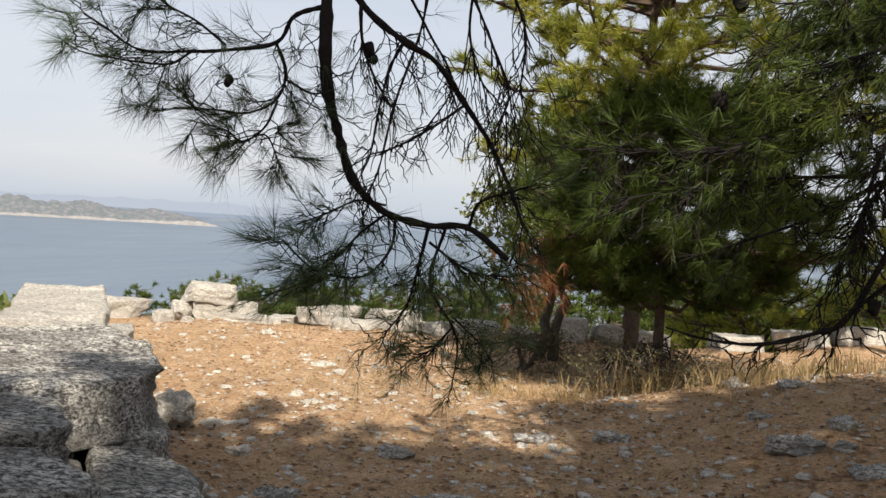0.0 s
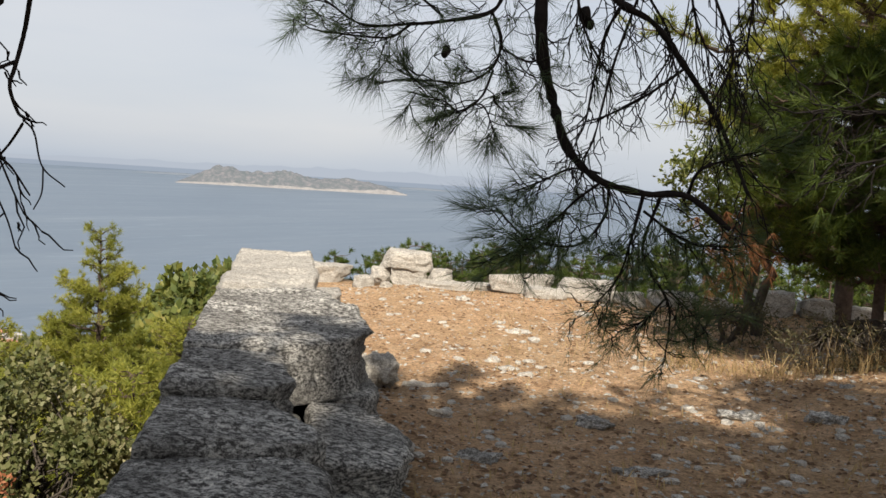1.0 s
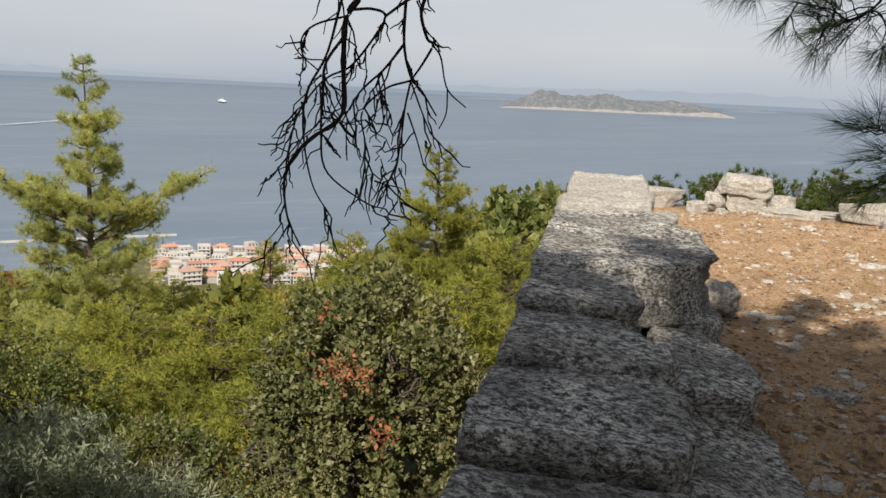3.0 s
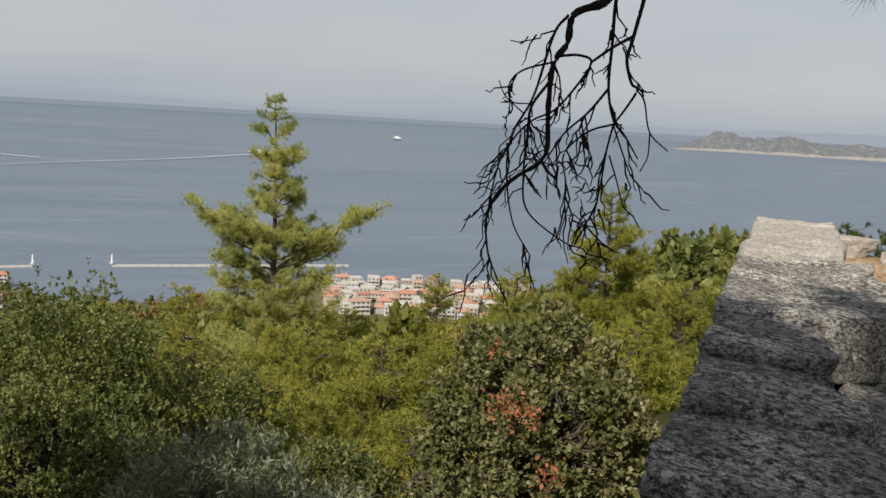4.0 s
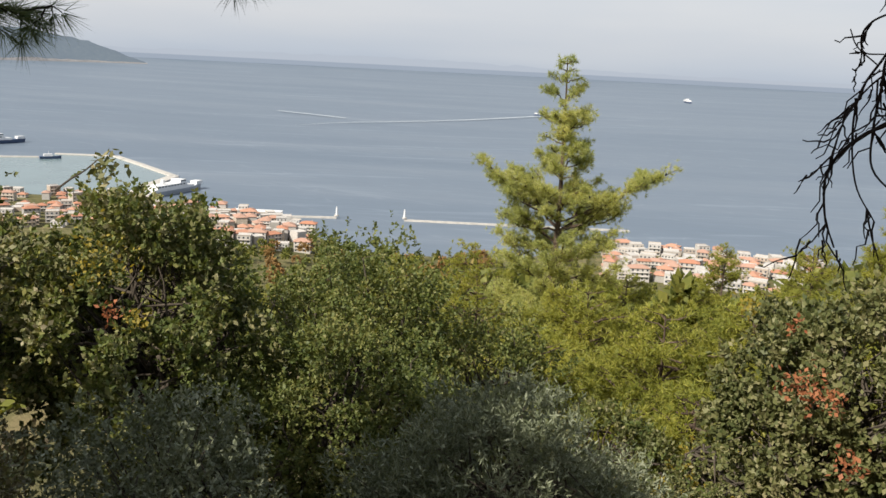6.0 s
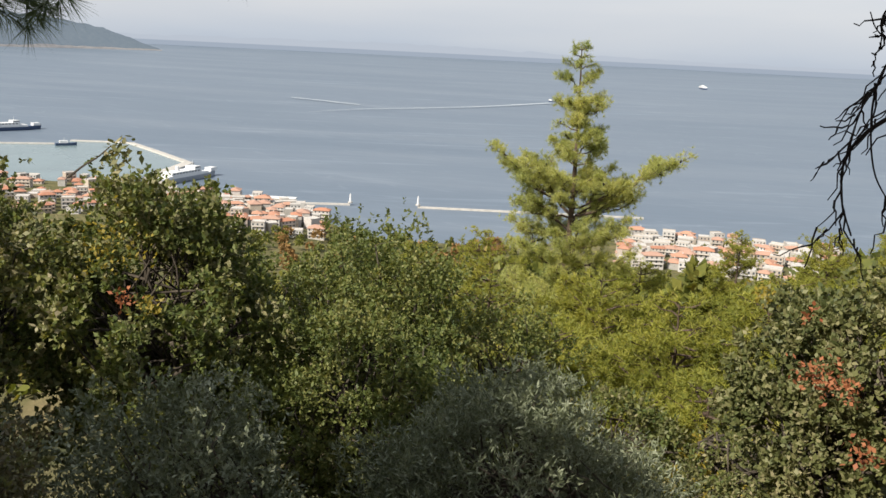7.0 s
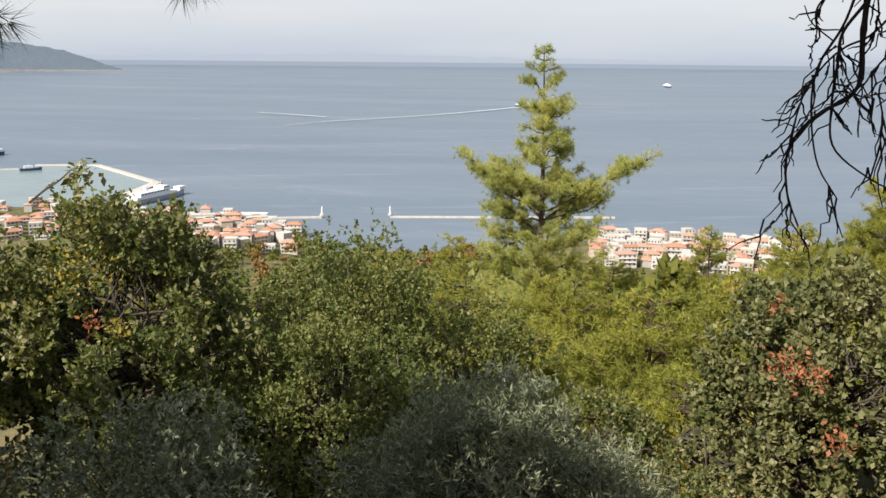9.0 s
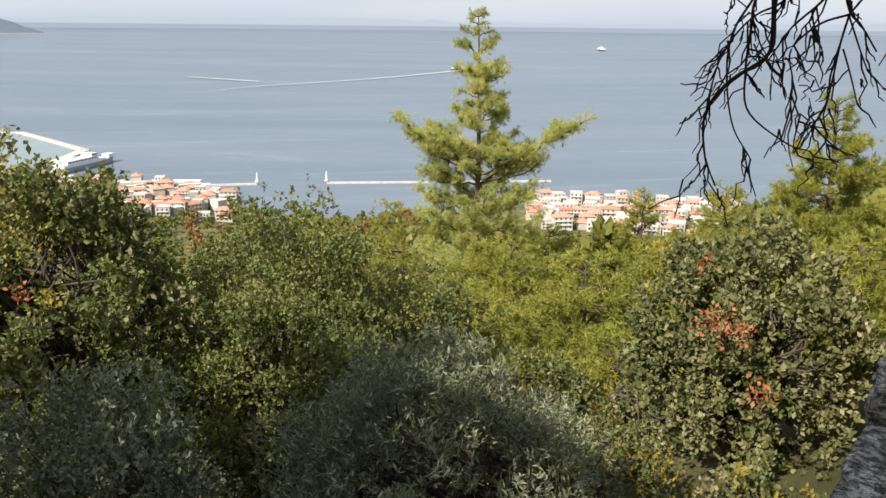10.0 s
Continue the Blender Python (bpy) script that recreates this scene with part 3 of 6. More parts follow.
wall_block(straight(-0.9, 1.15, 0.68), [(-0.9, 1.05), (0.2, 1.25), (0.9, 1.3), (1.15, 1.15)], -0.16, 0.09, 13, 0.04, (4, 0), bulge=0.08, worn=0.06)
wall_block(straight(3.56, 4.2, 0.74), [(3.56, 1.05), (3.8, 1.16), (4.2, 1.12)], -0.08, 0.27, 14, 0.03, bulge=0.08)
wall_block(straight(4.25, 5.3, 0.70), [(4.25, 1.0), (5.3, 0.98)], -0.08, 0.2, 15, 0.045, bulge=0.08)
wall_block(straight(6.1, 9.3, 0.5), [(6.1, 0.95), (9.3, 0.95)], -0.08, 0.16, 17, 0.06, bulge=0.08)
# outer courses below
for k, (zb, zt) in enumerate(((-0.6, 0.1), (-1.1, -0.58), (-1.7, -1.08), (-2.5, -1.68))):
    s = -1.6 - 0.35 * (k % 2)
    while s < 9:
        e = min(s + 1.05 + 0.55 * RNG.random(), 9.1)
        if e - s > 0.2:
            w = -0.05 + 0.05 * RNG.random()
            wall_block(straight(s, e, w), straight(s, e, 0.72), zb, zt, 30 + k * 10 + s, 0.09)
        s = e + 0.015


def loose_stone(x, y, lx, ly, lz, seed, mat=M_PALESTONE, turn=0.0, sink=0.03, n=14, boxy=7.0, rough=0.09, z=None, label="", group="loose stones on the terrace", tilt=0.0, facets=8):
    z0 = float(land(x, y)) - sink if z is None else z
    ob = single("stone", rock(lx, ly, lz, seed, n, boxy, rough, 0.02, facets, (0.6, 0.9)), mat, (x, y, z0), label or "pale weathered limestone block on the dry ground", "stone", group, turn=turn, smooth=True)
    ob.matrix_basis = pose(x, y, z0, 0, tilt, turn)
    return ob

# ---- terrace edge: blocks along its far side ----
EDGE = "blocks along the terrace edge"
loose_stone(-1.66, 8.1, 0.36, 0.5, 0.30, 31, turn=20, boxy=3.0, rough=0.3, n=26, facets=22, label="pale rough limestone boulder beside the ruined wall")
loose_stone(-4.05, 13.3, 1.15, 0.5, 0.26, 32, turn=-4, n=16, boxy=10, group=EDGE)
loose_stone(-2.72, 13.5, 0.86, 0.5, 0.26, 33, turn=4, z=0.345, n=18, boxy=9, label="large pale block resting on two smaller stones", group=EDGE, tilt=3)
loose_stone(-2.62, 13.45, 0.52, 0.42, 0.27, 34, turn=-5, n=16, boxy=8, group=EDGE)
loose_stone(-2.22, 13.5, 0.34, 0.4, 0.27, 35, turn=12, n=16, boxy=6, group=EDGE)
loose_stone(-3.06, 13.45, 0.3, 0.3, 0.26, 36, turn=30, n=12, group=EDGE)
loose_stone(-3.22, 13.05, 0.3, 0.26, 0.18, 37, turn=50, group=EDGE)
loose_stone(-2.86, 12.95, 0.18, 0.14, 0.10, 38, turn=10)
loose_stone(-2.1, 13.35, 0.95, 0.4, 0.11, 39, turn=2, group=EDGE)
loose_stone(-1.62, 13.7, 0.62, 0.4, 0.13, 40, turn=0, group=EDGE)
loose_stone(-1.08, 13.62, 0.92, 0.55, 0.25, 41, turn=3, n=16, boxy=10, z=0.15, group=EDGE)
loose_stone(-0.13, 13.6, 0.9, 0.55, 0.25, 42, turn=-3, n=16, boxy=10, z=0.14, group=EDGE)
loose_stone(-0.72, 13.2, 0.75, 0.4, 0.16, 43, turn=6, group=EDGE)
loose_stone(0.42, 13.5, 0.45, 0.4, 0.2, 44, turn=0, group=EDGE)
loose_stone(0.95, 13.7, 0.7, 0.5, 0.22, 45, turn=4, group=EDGE)
loose_stone(1.55, 13.6, 0.42, 0.4, 0.2, 46, turn=-8, group=EDGE)
loose_stone(2.25, 13.6, 0.62, 0.5, 0.34, 47, turn=5, n=16, boxy=10, group=EDGE)
loose_stone(2.85, 13.7, 0.55, 0.5, 0.30, 48, turn=-5, n=16, boxy=10, group=EDGE)
loose_stone(3.5, 13.9, 0.7, 0.5, 0.32, 49, turn=0, n=16, boxy=10, group=EDGE)
for k in range(7):
    loose_stone(4.9 + k * 1.0, 14.4 + 0.12 * k, 0.98, 0.5, 0.24 + 0.03 * (k % 3), 50 + k, turn=6, n=12, boxy=11, rough=0.06, group=EDGE)

# ---- stones strewn on the terrace ----
STREWN = ((-1.38, 8.25, 0.36, 0.16, 0.04), (-0.9, 9.42, 0.14, 0.1, 0.06), (-0.62, 10.4, 0.16, 0.12, 0.05), (-1.06, 11.15, 0.16, 0.1, 0.04),
          (-0.85, 10.8, 0.3, 0.2, 0.03), (-0.75, 9.2, 0.3, 0.14, 0.03),
          (3.9, 10.6, 0.36, 0.2, 0.08), (4.7, 9.6, 0.4, 0.2, 0.08), (-0.45, 5.2, 0.16, 0.1, 0.04), (0.75, 8.2, 0.12, 0.09, 0.05), (2.6, 5.4, 0.24, 0.18, 0.07),
          (-1.0, 7.3, 0.18, 0.13, 0.07), (-1.05, 6.3, 0.2, 0.14, 0.08), (1.9, 6.1, 0.14, 0.1, 0.05), (-0.2, 12.2, 0.26, 0.16, 0.05), (-1.7, 12.3, 0.2, 0.14, 0.05), (0.5, 11.8, 0.16, 0.1, 0.04))
for k, (x, y, lx, ly, lz) in enumerate(STREWN):
    loose_stone(x, y, lx, ly, lz + 0.02, 70 + k, mat=M_PEBBLE, turn=47 * k % 180, n=9, boxy=3.0, sink=0.035, rough=0.30, label="small pale stone half sunk in the soil")

# grey rocks breaking through the mound
MOUND = ((2.6, 6.9, 0.5, 0.3, 0.18), (3.1, 7.26, 0.32, 0.22, 0.12), (2.8, 6.3, 0.36, 0.22, 0.1), (2.76, 7.9, 0.26, 0.18, 0.1), (2.87, 6.77, 0.18, 0.14, 0.12), (1.09, 8.0, 0.46, 0.22, 0.13), (1.67, 7.9, 0.36, 0.2, 0.14), (1.26, 7.75, 0.24, 0.14, 0.08),
         (0.06, 7.45, 0.36, 0.2, 0.14), (2.05, 8.9, 0.16, 0.1, 0.09), (-0.59, 6.4, 0.44, 0.2, 0.12), (0.36, 6.6, 0.52, 0.22, 0.08), (1.95, 7.47, 0.17, 0.12, 0.07), (3.3, 8.6, 0.42, 0.24, 0.12), (3.0, 9.1, 0.36, 0.2, 0.12), (0.95, 7.3, 0.2, 0.14, 0.07))
for k, (x, y, lx, ly, lz) in enumerate(MOUND):
    loose_stone(x, y, lx * 0.75, ly * 0.8, lz * 0.72, 120 + k, mat=M_GREYROCK, turn=31 * k % 60 - 30, n=16, boxy=3.0, sink=0.04, rough=0.34, facets=14, label="grey weathered rock half sunk in the dry mound")


def pebbles(count, seed, lo, hi):
    rng = np.random.default_rng(seed)
    shapes = [rock(1, 0.75, 0.5, 300 + k, 2, 3.0, 0.25) for k in range(5)]
    out = []
    while len(out) < count:
        y = rng.uniform(3.2, 13.6)
        x = rng.uniform(-0.35 * y - 0.2, 0.62 * y)
        if (x - WALL_FOOT[0]) * WALL_OUT[0] + (y - WALL_FOOT[1]) * WALL_OUT[1] < 1.15:
            continue
        v, f = shapes[rng.integers(5)]
        s, a = lo * (hi / lo) ** (rng.random() ** 2.2), rng.uniform(0, 6.3)
        q = v * s
        q = np.c_[q[:, 0] * math.cos(a) - q[:, 1] * math.sin(a) + x, q[:, 0] * math.sin(a) + q[:, 1] * math.cos(a) + y, q[:, 2] * 0.8 + float(land(x, y)) - 0.15 * s]
        out.append((q, f))
    return joined(out)




def litter(count, seed, lo, hi):
    """Thin chips and bits of bark lying on the soil: low four-sided flakes."""
    rng = np.random.default_rng(seed)
    y = 3.0 + 10.8 * rng.random(count * 2) ** 1.2
    x = rng.uniform(-0.35, 0.62, count * 2) * y
    ok = (x - WALL_FOOT[0]) * WALL_OUT[0] + (y - WALL_FOOT[1]) * WALL_OUT[1] > 1.15
    x, y = x[ok][:count], y[ok][:count]
    n = len(x)
    z = land(x, y)
    s = lo * (hi / lo) ** (rng.random(n) ** 1.8)
    a = rng.uniform(0, 6.283, n)
    c = np.c_[np.cos(a), np.sin(a), rng.normal(0, 0.12, n)] * s[:, None]
    d = np.c_[-np.sin(a), np.cos(a), rng.normal(0, 0.12, n)] * (s * rng.uniform(0.25, 0.7, n))[:, None]
    o = np.c_[x, y, z + 0.004]
    v = np.stack([o - c, o - d * 0.9, o + c * 0.8, o + d, o + np.c_[np.zeros((n, 2)), s * 0.35]], 1).reshape(-1, 3)
    k = np.arange(n)[:, None, None] * 5
    f = (np.array([(0, 1, 4), (1, 2, 4), (2, 3, 4), (3, 0, 4)])[None] + k).reshape(-1, 3)
    return v, f


M_BARKCHIP = leaf_material("bark_and_needle_litter", [(0.1, (0.09, 0.055, 0.035)), (0.5, (0.19, 0.115, 0.065)), (0.9, (0.33, 0.22, 0.14))], 0.05, 0.9, (1, 1, 1), 0.1, (1, 1, 1))
single("stone_chips", litter(9000, 21, 0.007, 0.045), M_PEBBLE, (0, 0, 0), "pale stone chips on the soil", "gravel", kind="stuff")
single("bark_litter", litter(24000, 22, 0.006, 0.045), M_BARKCHIP, (0, 0, 0), "brown bark and needle litter on the soil", "litter", kind="stuff")
single("gravel", pebbles(2200, 5, 0.014, 0.12), M_PEBBLE, (0, 0, 0), "scattered small stones on the dry soil", "gravel", kind="stuff")


def grass_clumps(spots, seed, tall=0.35):
    rng = np.random.default_rng(seed)
    out = []
    for x, y, n, h in spots:
        px, py = rng.normal(x, 0.13, n), rng.normal(y, 0.13, n)
        p = np.c_[px, py, land(px, py) - 0.01]
        lean = rng.normal(0, 0.35, (n, 3))
        lean[:, 2] = 1
        tip = p + unit(lean) * (h * rng.uniform(0.5, 1.1, (n, 1)))
        mid = (p + tip) / 2 + np.c_[np.zeros((n, 2)), np.full(n, 0.02)]
        tip[:, 2] -= 0.06 * h
        side = unit(np.cross(lean, rng.normal(0, 1, (n, 3)))) * 0.004
        v = np.stack([p - side, p + side, mid + side * 0.8, mid - side * 0.8, mid - side * 0.8, mid + side * 0.8, tip + side * 0.2, tip - side * 0.2], 1).reshape(-1, 3)
        out.append((v, np.arange(len(v)).reshape(-1, 4)))
    return joined(out)


spots = []
for x, y, n, wide, tall in ((1.0, 9.8, 9, 0.2, 0.26), (2.2, 9.7, 14, 0.3, 0.3), (3.3, 9.1, 16, 0.3, 0.3), (1.6, 9.6, 6, 0.25, 0.2), (4.2, 9.6, 14, 0.4, 0.3)):
    for k in range(n):
        spots.append((x + RNG.normal(0, wide), y + RNG.normal(0, wide * 0.6), 15, tall))
for k in range(9):
    spots.append((2.2 + RNG.normal(0, 0.3), 9.6 + RNG.normal(0, 0.12), 4, 0.55))
for k in range(240):
    y = RNG.uniform(4.5, 13.5)
    spots.append((RNG.uniform(-0.15 * y, 0.6 * y), y, 7, 0.10))
for k in range(30):
    spots.append((RNG.uniform(3.5, 8), RNG.uniform(9.5, 12.5), 24, 0.35))
for k in range(26):
    s = RNG.uniform(0.0, 2.5)
    p = on_wall(s, RNG.uniform(1.0, 1.6), 0)
    spots.append((p[0], p[1], 8, 0.16))
single("dry_grass", grass_clumps(spots, 3), M_DRYGRASS, (0, 0, 0), "straw-coloured dry grass tufts on the soil", "grass", kind="stuff")

# ---- trees ----


def broadleaf(name, label, x, y, top, rx, ry, rz, seed, mats, count, leaf=(0.06, 0.035), clumps=90, foot=None, category="tree", group="", bark=None, spread=0.21, flat=0.35, accents=(), shoot=0.16, lie=0.55):
    """A bush or small tree with its crown's top at height top: stems, limbs and clumps of single leaves."""
    rng = np.random.default_rng(seed)
    z0 = float(land(x, y)) if foot is None else foot
    tree = base(name, (x, y, z0), label, category, group)
    zc = top - rz - z0
    d = unit(rng.normal(0, 1, (clumps, 3)))
    d[:, 2] = d[:, 2] * 0.8 + 0.30
    d = unit(d)
    bulge = 1 + 0.28 * fbm(d, 1.7, seed, 2)
    rad = bulge * rng.uniform(0.45, 1.0, clumps) ** 0.5
    c = d * rad[:, None] * np.array((rx, ry, rz)) * 0.9 + np.array((0, 0, zc))
    limbs = []
    trunk_top = np.array((0, 0, max(0.3, zc - rz * 0.45)))
    stems = max(2, clumps // 40)
    heads = []
    for k in range(stems):
        h = trunk_top + np.array((rng.normal(0, rx * 0.25), rng.normal(0, ry * 0.25), rng.uniform(0, rz * 0.3)))
        b = 0.035 * (rx + rz)
        limbs.append(tube(bend((rng.normal(0, 0.1), rng.normal(0, 0.1), -0.1), h, rng, 7, 0.07), np.linspace(b, b * 0.6, 7), 7))
        heads.append(h)
    for p in c:
        h = heads[rng.integers(stems)]
        limbs.append(tube(bend(h, p, rng, 6, 0.09, -0.05), np.linspace(0.009 * (rx + rz), 0.003, 6), 5))
    part("trunk", joined(limbs), bark or M_GREYBARK, tree, "crooked grey stems and limbs", True)
    # leafy shoots: each grows out of a clump, its leaves set along it and thicker at its end
    each = 9
    shoots_n = count // each
    pick = rng.integers(0, clumps, shoots_n)
    ball = unit(rng.normal(0, 1, (shoots_n, 3))) * rng.random((shoots_n, 1)) ** 0.4
    start = c[pick] + ball * np.array((rx, ry, rz * 0.75)) * spread * rng.uniform(0.6, 1.1, clumps)[pick][:, None]
    way = unit(unit(start - np.array((0, 0, zc - rz * 0.5))) * 0.7 + rng.normal(0, 0.55, (shoots_n, 3)) + np.array((0, 0, 0.45)))
    along = rng.random((shoots_n, each, 1)) ** 0.6
    size = shoot * rng.uniform(0.5, 1.3, (shoots_n, 1, 1))
    pos = (start[:, None] + way[:, None] * along * size).reshape(-1, 3)
    blade = (way[:, None] * lie + rng.normal(0, 0.6, (shoots_n, each, 3))).reshape(-1, 3)
    share = np.repeat(rng.random(shoots_n), each)
    first = True
    for mat, lo, hi in mats:
        sel = (share >= lo) & (share < hi)
        part("crown" if first else "leaf_tuft", leaves(pos[sel], rng, leaf[0], leaf[1], None, flat, blade[sel]), mat, tree)["kind"] = "stuff"
        first = False
    for mat, ax, ay, az_, size, n in accents:
        q = np.array((ax - x, ay - y, az_ - z0)) + rng.normal(0, size, (int(n * 1.6), 3))
        part("leaf_tuft", leaves(q, rng, leaf[0] * 0.8, leaf[1] * 0.75, None, flat), mat, tree, "leaves turned to autumn colour")["kind"] = "stuff"
    return tree


def pine(name, label, x, y, top, seed, reach, low, mat=None, needle=(0.13, 0.012), tufts=5200, per=11, foot=None, arms=(), group="", whorls=22, droop=0.0, lift=0.45, cones=0, gap=0.15, lite=False, puff=0.7, fluff=0.0):
    """A pine with its top at height top. reach(u): half-width at u from its top (0) to its crown's foot (1), low: that foot's height."""
    rng = np.random.default_rng(seed)
    z0 = float(land(x, y)) if foot is None else foot
    tree = base(name, (x, y, z0), label, "pine tree", group)
    h, hl = top - z0, low - z0
    lean = rng.normal(0, 0.015 * h, 2)
    r0 = 0.012 * h + 0.03

    def axis(z):
        s = z / h
        return np.array((lean[0] * math.sin(s * 3.0), lean[1] * math.sin(s * 2.6), z))
    zs = np.linspace(-0.2, h, 14)
    part("trunk", tube([axis(z) for z in zs], np.interp(zs, [0, h], [r0, 0.012]), 9), M_BARK, tree, smooth=True)
    limbs, pts, ways = [], [], []

    def limb(a, b, rad, dens, forks=True):
        line = bend(a, b, rng, 7, 0.05, droop)
        limbs.append(tube(line[::2], np.linspace(rad, 0.006, 4), 3) if lite else tube(line, np.linspace(rad, 0.006, 7), 5))
        span = np.linalg.norm(np.subtract(b, a))
        if forks and span > 0.7:
            ahead = unit(line[-1] - line[0])
            flat = unit(np.cross(ahead, (0, 0, 1)))
            for s, sgn in ((0.35, 1), (0.45, -1), (0.6, 1), (0.7, -1), (0.85, 1)):
                q = line[int(s * 6)]
                ln = span * rng.uniform(0.28, 0.5) * (1.25 - s)
                limb(q, q + unit(ahead * 0.8 + flat * sgn * rng.uniform(0.5, 1.0) + np.array((0, 0, rng.uniform(0.0, 0.45)))) * ln, rad * 0.5, dens * 0.9, False)
        n = max(1 if lite else 3, int(dens * span * (0.55 if forks else 1)))
        for s in rng.uniform(0.22, 1.0, n) ** 0.8:
            q = line[0] + (line[-1] - line[0]) * s
            i = min(5, int(s * 6))
            q = line[i] + (line[i + 1] - line[i]) * (s * 6 - i)
            way = unit(line[-1] - line[0]) + rng.normal(0, 0.5, 3) + np.array((0, 0, 0.35))
            tw = rng.uniform(0.08, 0.24) * (0.35 + 0.65 * min(1.6, span))
            e = q + unit(way) * tw
            if not lite and rng.random() < 0.5:
                limbs.append(tube([q, (q + e) / 2 + rng.normal(0, 0.02, 3), e], (0.006, 0.005, 0.004), 3))
            for w in np.linspace(0.35, 1.0, 3):
                pts.append(q + (e - q) * w)
                ways.append(way)
    total = sum(max(0.1, reach(k / whorls)) for k in range(whorls + 1)) * 4.5
    dens = tufts / 3 / total
    for k in range(whorls + 1):
        u = (k + rng.uniform(-0.3, 0.3)) / whorls
        u = min(1, max(0.015, u))
        z = h + (hl - h) * u
        n = 3 + int(rng.integers(0, 3))
        a0 = rng.uniform(0, 6.3)
        for j in range(n):
            if rng.random() < gap:
                continue
            a = a0 + 6.283 * j / n + rng.normal(0, 0.25)
            ln = max(0.12, reach(u)) * rng.uniform(0.7, 1.12)
            st = axis(z)
            limb(st, st + np.array((math.cos(a) * ln, math.sin(a) * ln, ln * lift * rng.uniform(0.5, 1.3))), 0.010 + 0.018 * ln ** 0.7, dens)
    pts.append(axis(h)), ways.append((0, 0, 1))
    for ax, ay, az_, zs_ in arms:
        limb(axis(zs_ - z0), (ax - x, ay - y, az_ - z0), 0.05, dens * 1.3)
    part("branchwork", joined(limbs), M_BARK, tree)["kind"] = "stuff"
    if cones:
        cn = [rock(0.05, 0.05, 0.08, 900 + k, 3, 2.2, 0.1) for k in range(2)]
        for k in range(cones):
            q = pts[rng.integers(len(pts))]
            part("cone", mesh_data("cone", *cn[k % 2], M_TWIG_SHADED), None, tree, at=pose(*q))
    part("crown", needles(np.array(pts) + rng.normal(0, 1, (len(pts), 3)) * fluff, np.array(ways), rng, per, needle[0], needle[1], puff), mat or M_NEEDLE_CONIFER, tree)
    return tree

# ---- slope below the wall: trees and bushes ----


def spire(u):
    """Half-width of the tall young pine, from top to foot of its crown."""
    return float(np.interp(u, [0, 0.1, 0.25, 0.4, 0.52, 0.62, 0.8, 1], [0.15, 0.55, 0.75, 0.95, 1.6, 1.75, 1.9, 1.9]))


def dome(w):
    return lambda u: float(np.interp(u, [0, 0.15, 0.5, 0.85, 1], [0.25 * w, 0.55 * w, 0.95 * w, w, 0.7 * w]))


pine("pine_tree", "tall young pine with yellow-green needles and two long arms", -20.2, 16.2, 1.85, 11, spire, -6.4, M_NEEDLE_CONIFER, (0.13, 0.011), 9600, 17,
     arms=((-21.5, 14.4, -1.1, -2.7), (-21.3, 14.7, -1.5, -2.9), (-18.1, 18.7, -1.0, -3.0), (-18.5, 18.3, -1.4, -3.2)), cones=40, whorls=24, lift=0.5, puff=0.95, fluff=0.06, gap=0.26)
pine("pine_tree", "slender pine with thin yellow-green crown on the slope", -10.5, 18.3, 0.1, 12, lambda u: float(np.interp(u, [0, 0.2, 0.5, 1], [0.2, 0.6, 1.1, 1.9])), -4.8, M_NEEDLE_LIT, (0.12, 0.013), 5600, 19, cones=10, gap=0.25, lift=0.45, puff=0.95, fluff=0.05)
SLOPE = "young pines on the slope"
for k, (az, d, top, w, low) in enumerate(((40.0, 17, -2.6, 1.7, 4.0), (45.5, 16, -2.75, 1.8, 4.0), (34.5, 23, -3.6, 2.4, 4.5), (50.5, 20, -3.4, 2.0, 4), (37.0, 34, -4.3, 1.7, 5), (31.0, 15, -1.9, 1.3, 3.2), (28.0, 21, -3.2, 1.7, 4),
                                        (58.0, 32, -5.2, 2.6, 5), (63.0, 38, -7.2, 2.6, 5), (42.0, 44, -6.4, 1.3, 5), (26.0, 30, -3.6, 2.2, 4), (48.0, 30, -5.4, 2.2, 4), (43.0, 12.5, -3.0, 1.5, 3.5), (47.5, 11.5, -3.1, 1.4, 3.5), (39.0, 24, -4.0, 2.0, 4), (53.5, 14.5, -3.0, 1.5, 3.5), (35.5, 13.5, -2.2, 1.4, 3.5), (28.5, 14.0, -1.6, 1.3, 3.4))):
    a = math.radians(az)
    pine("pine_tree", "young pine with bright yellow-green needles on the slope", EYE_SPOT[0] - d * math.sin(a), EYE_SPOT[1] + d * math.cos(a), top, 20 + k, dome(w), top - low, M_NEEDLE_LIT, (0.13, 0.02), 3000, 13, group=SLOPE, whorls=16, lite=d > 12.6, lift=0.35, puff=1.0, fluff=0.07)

OAK = [(M_OAK, 0, 1)]
broadleaf("oak_tree", "oak bush with grey-green leaves and a red spray", -5.5, 8.9, -0.35, 1.25, 1.25, 1.45, 41, OAK, 32000, (0.07, 0.046), 130,
          accents=((M_REDLEAF, -5.05, 7.75, -1.12, 0.10, 80), (M_REDLEAF, -4.75, 7.75, -1.12, 0.06, 30), (M_REDLEAF, -4.35, 7.5, -1.5, 0.07, 40), (M_YELLOWLEAF, -6.0, 8.0, -0.62, 0.07, 40), (M_REDLEAF, -5.5, 8.1, -0.72, 0.04, 16)))
broadleaf("oak_tree", "low oak bush with yellowing leaves below the wall", -3.5, 6.6, -1.75, 1.1, 1.2, 1.0, 42, [(M_OAK, 0, 0.8), (M_YELLOWLEAF, 0.8, 1)], 16000, (0.055, 0.033), 80)
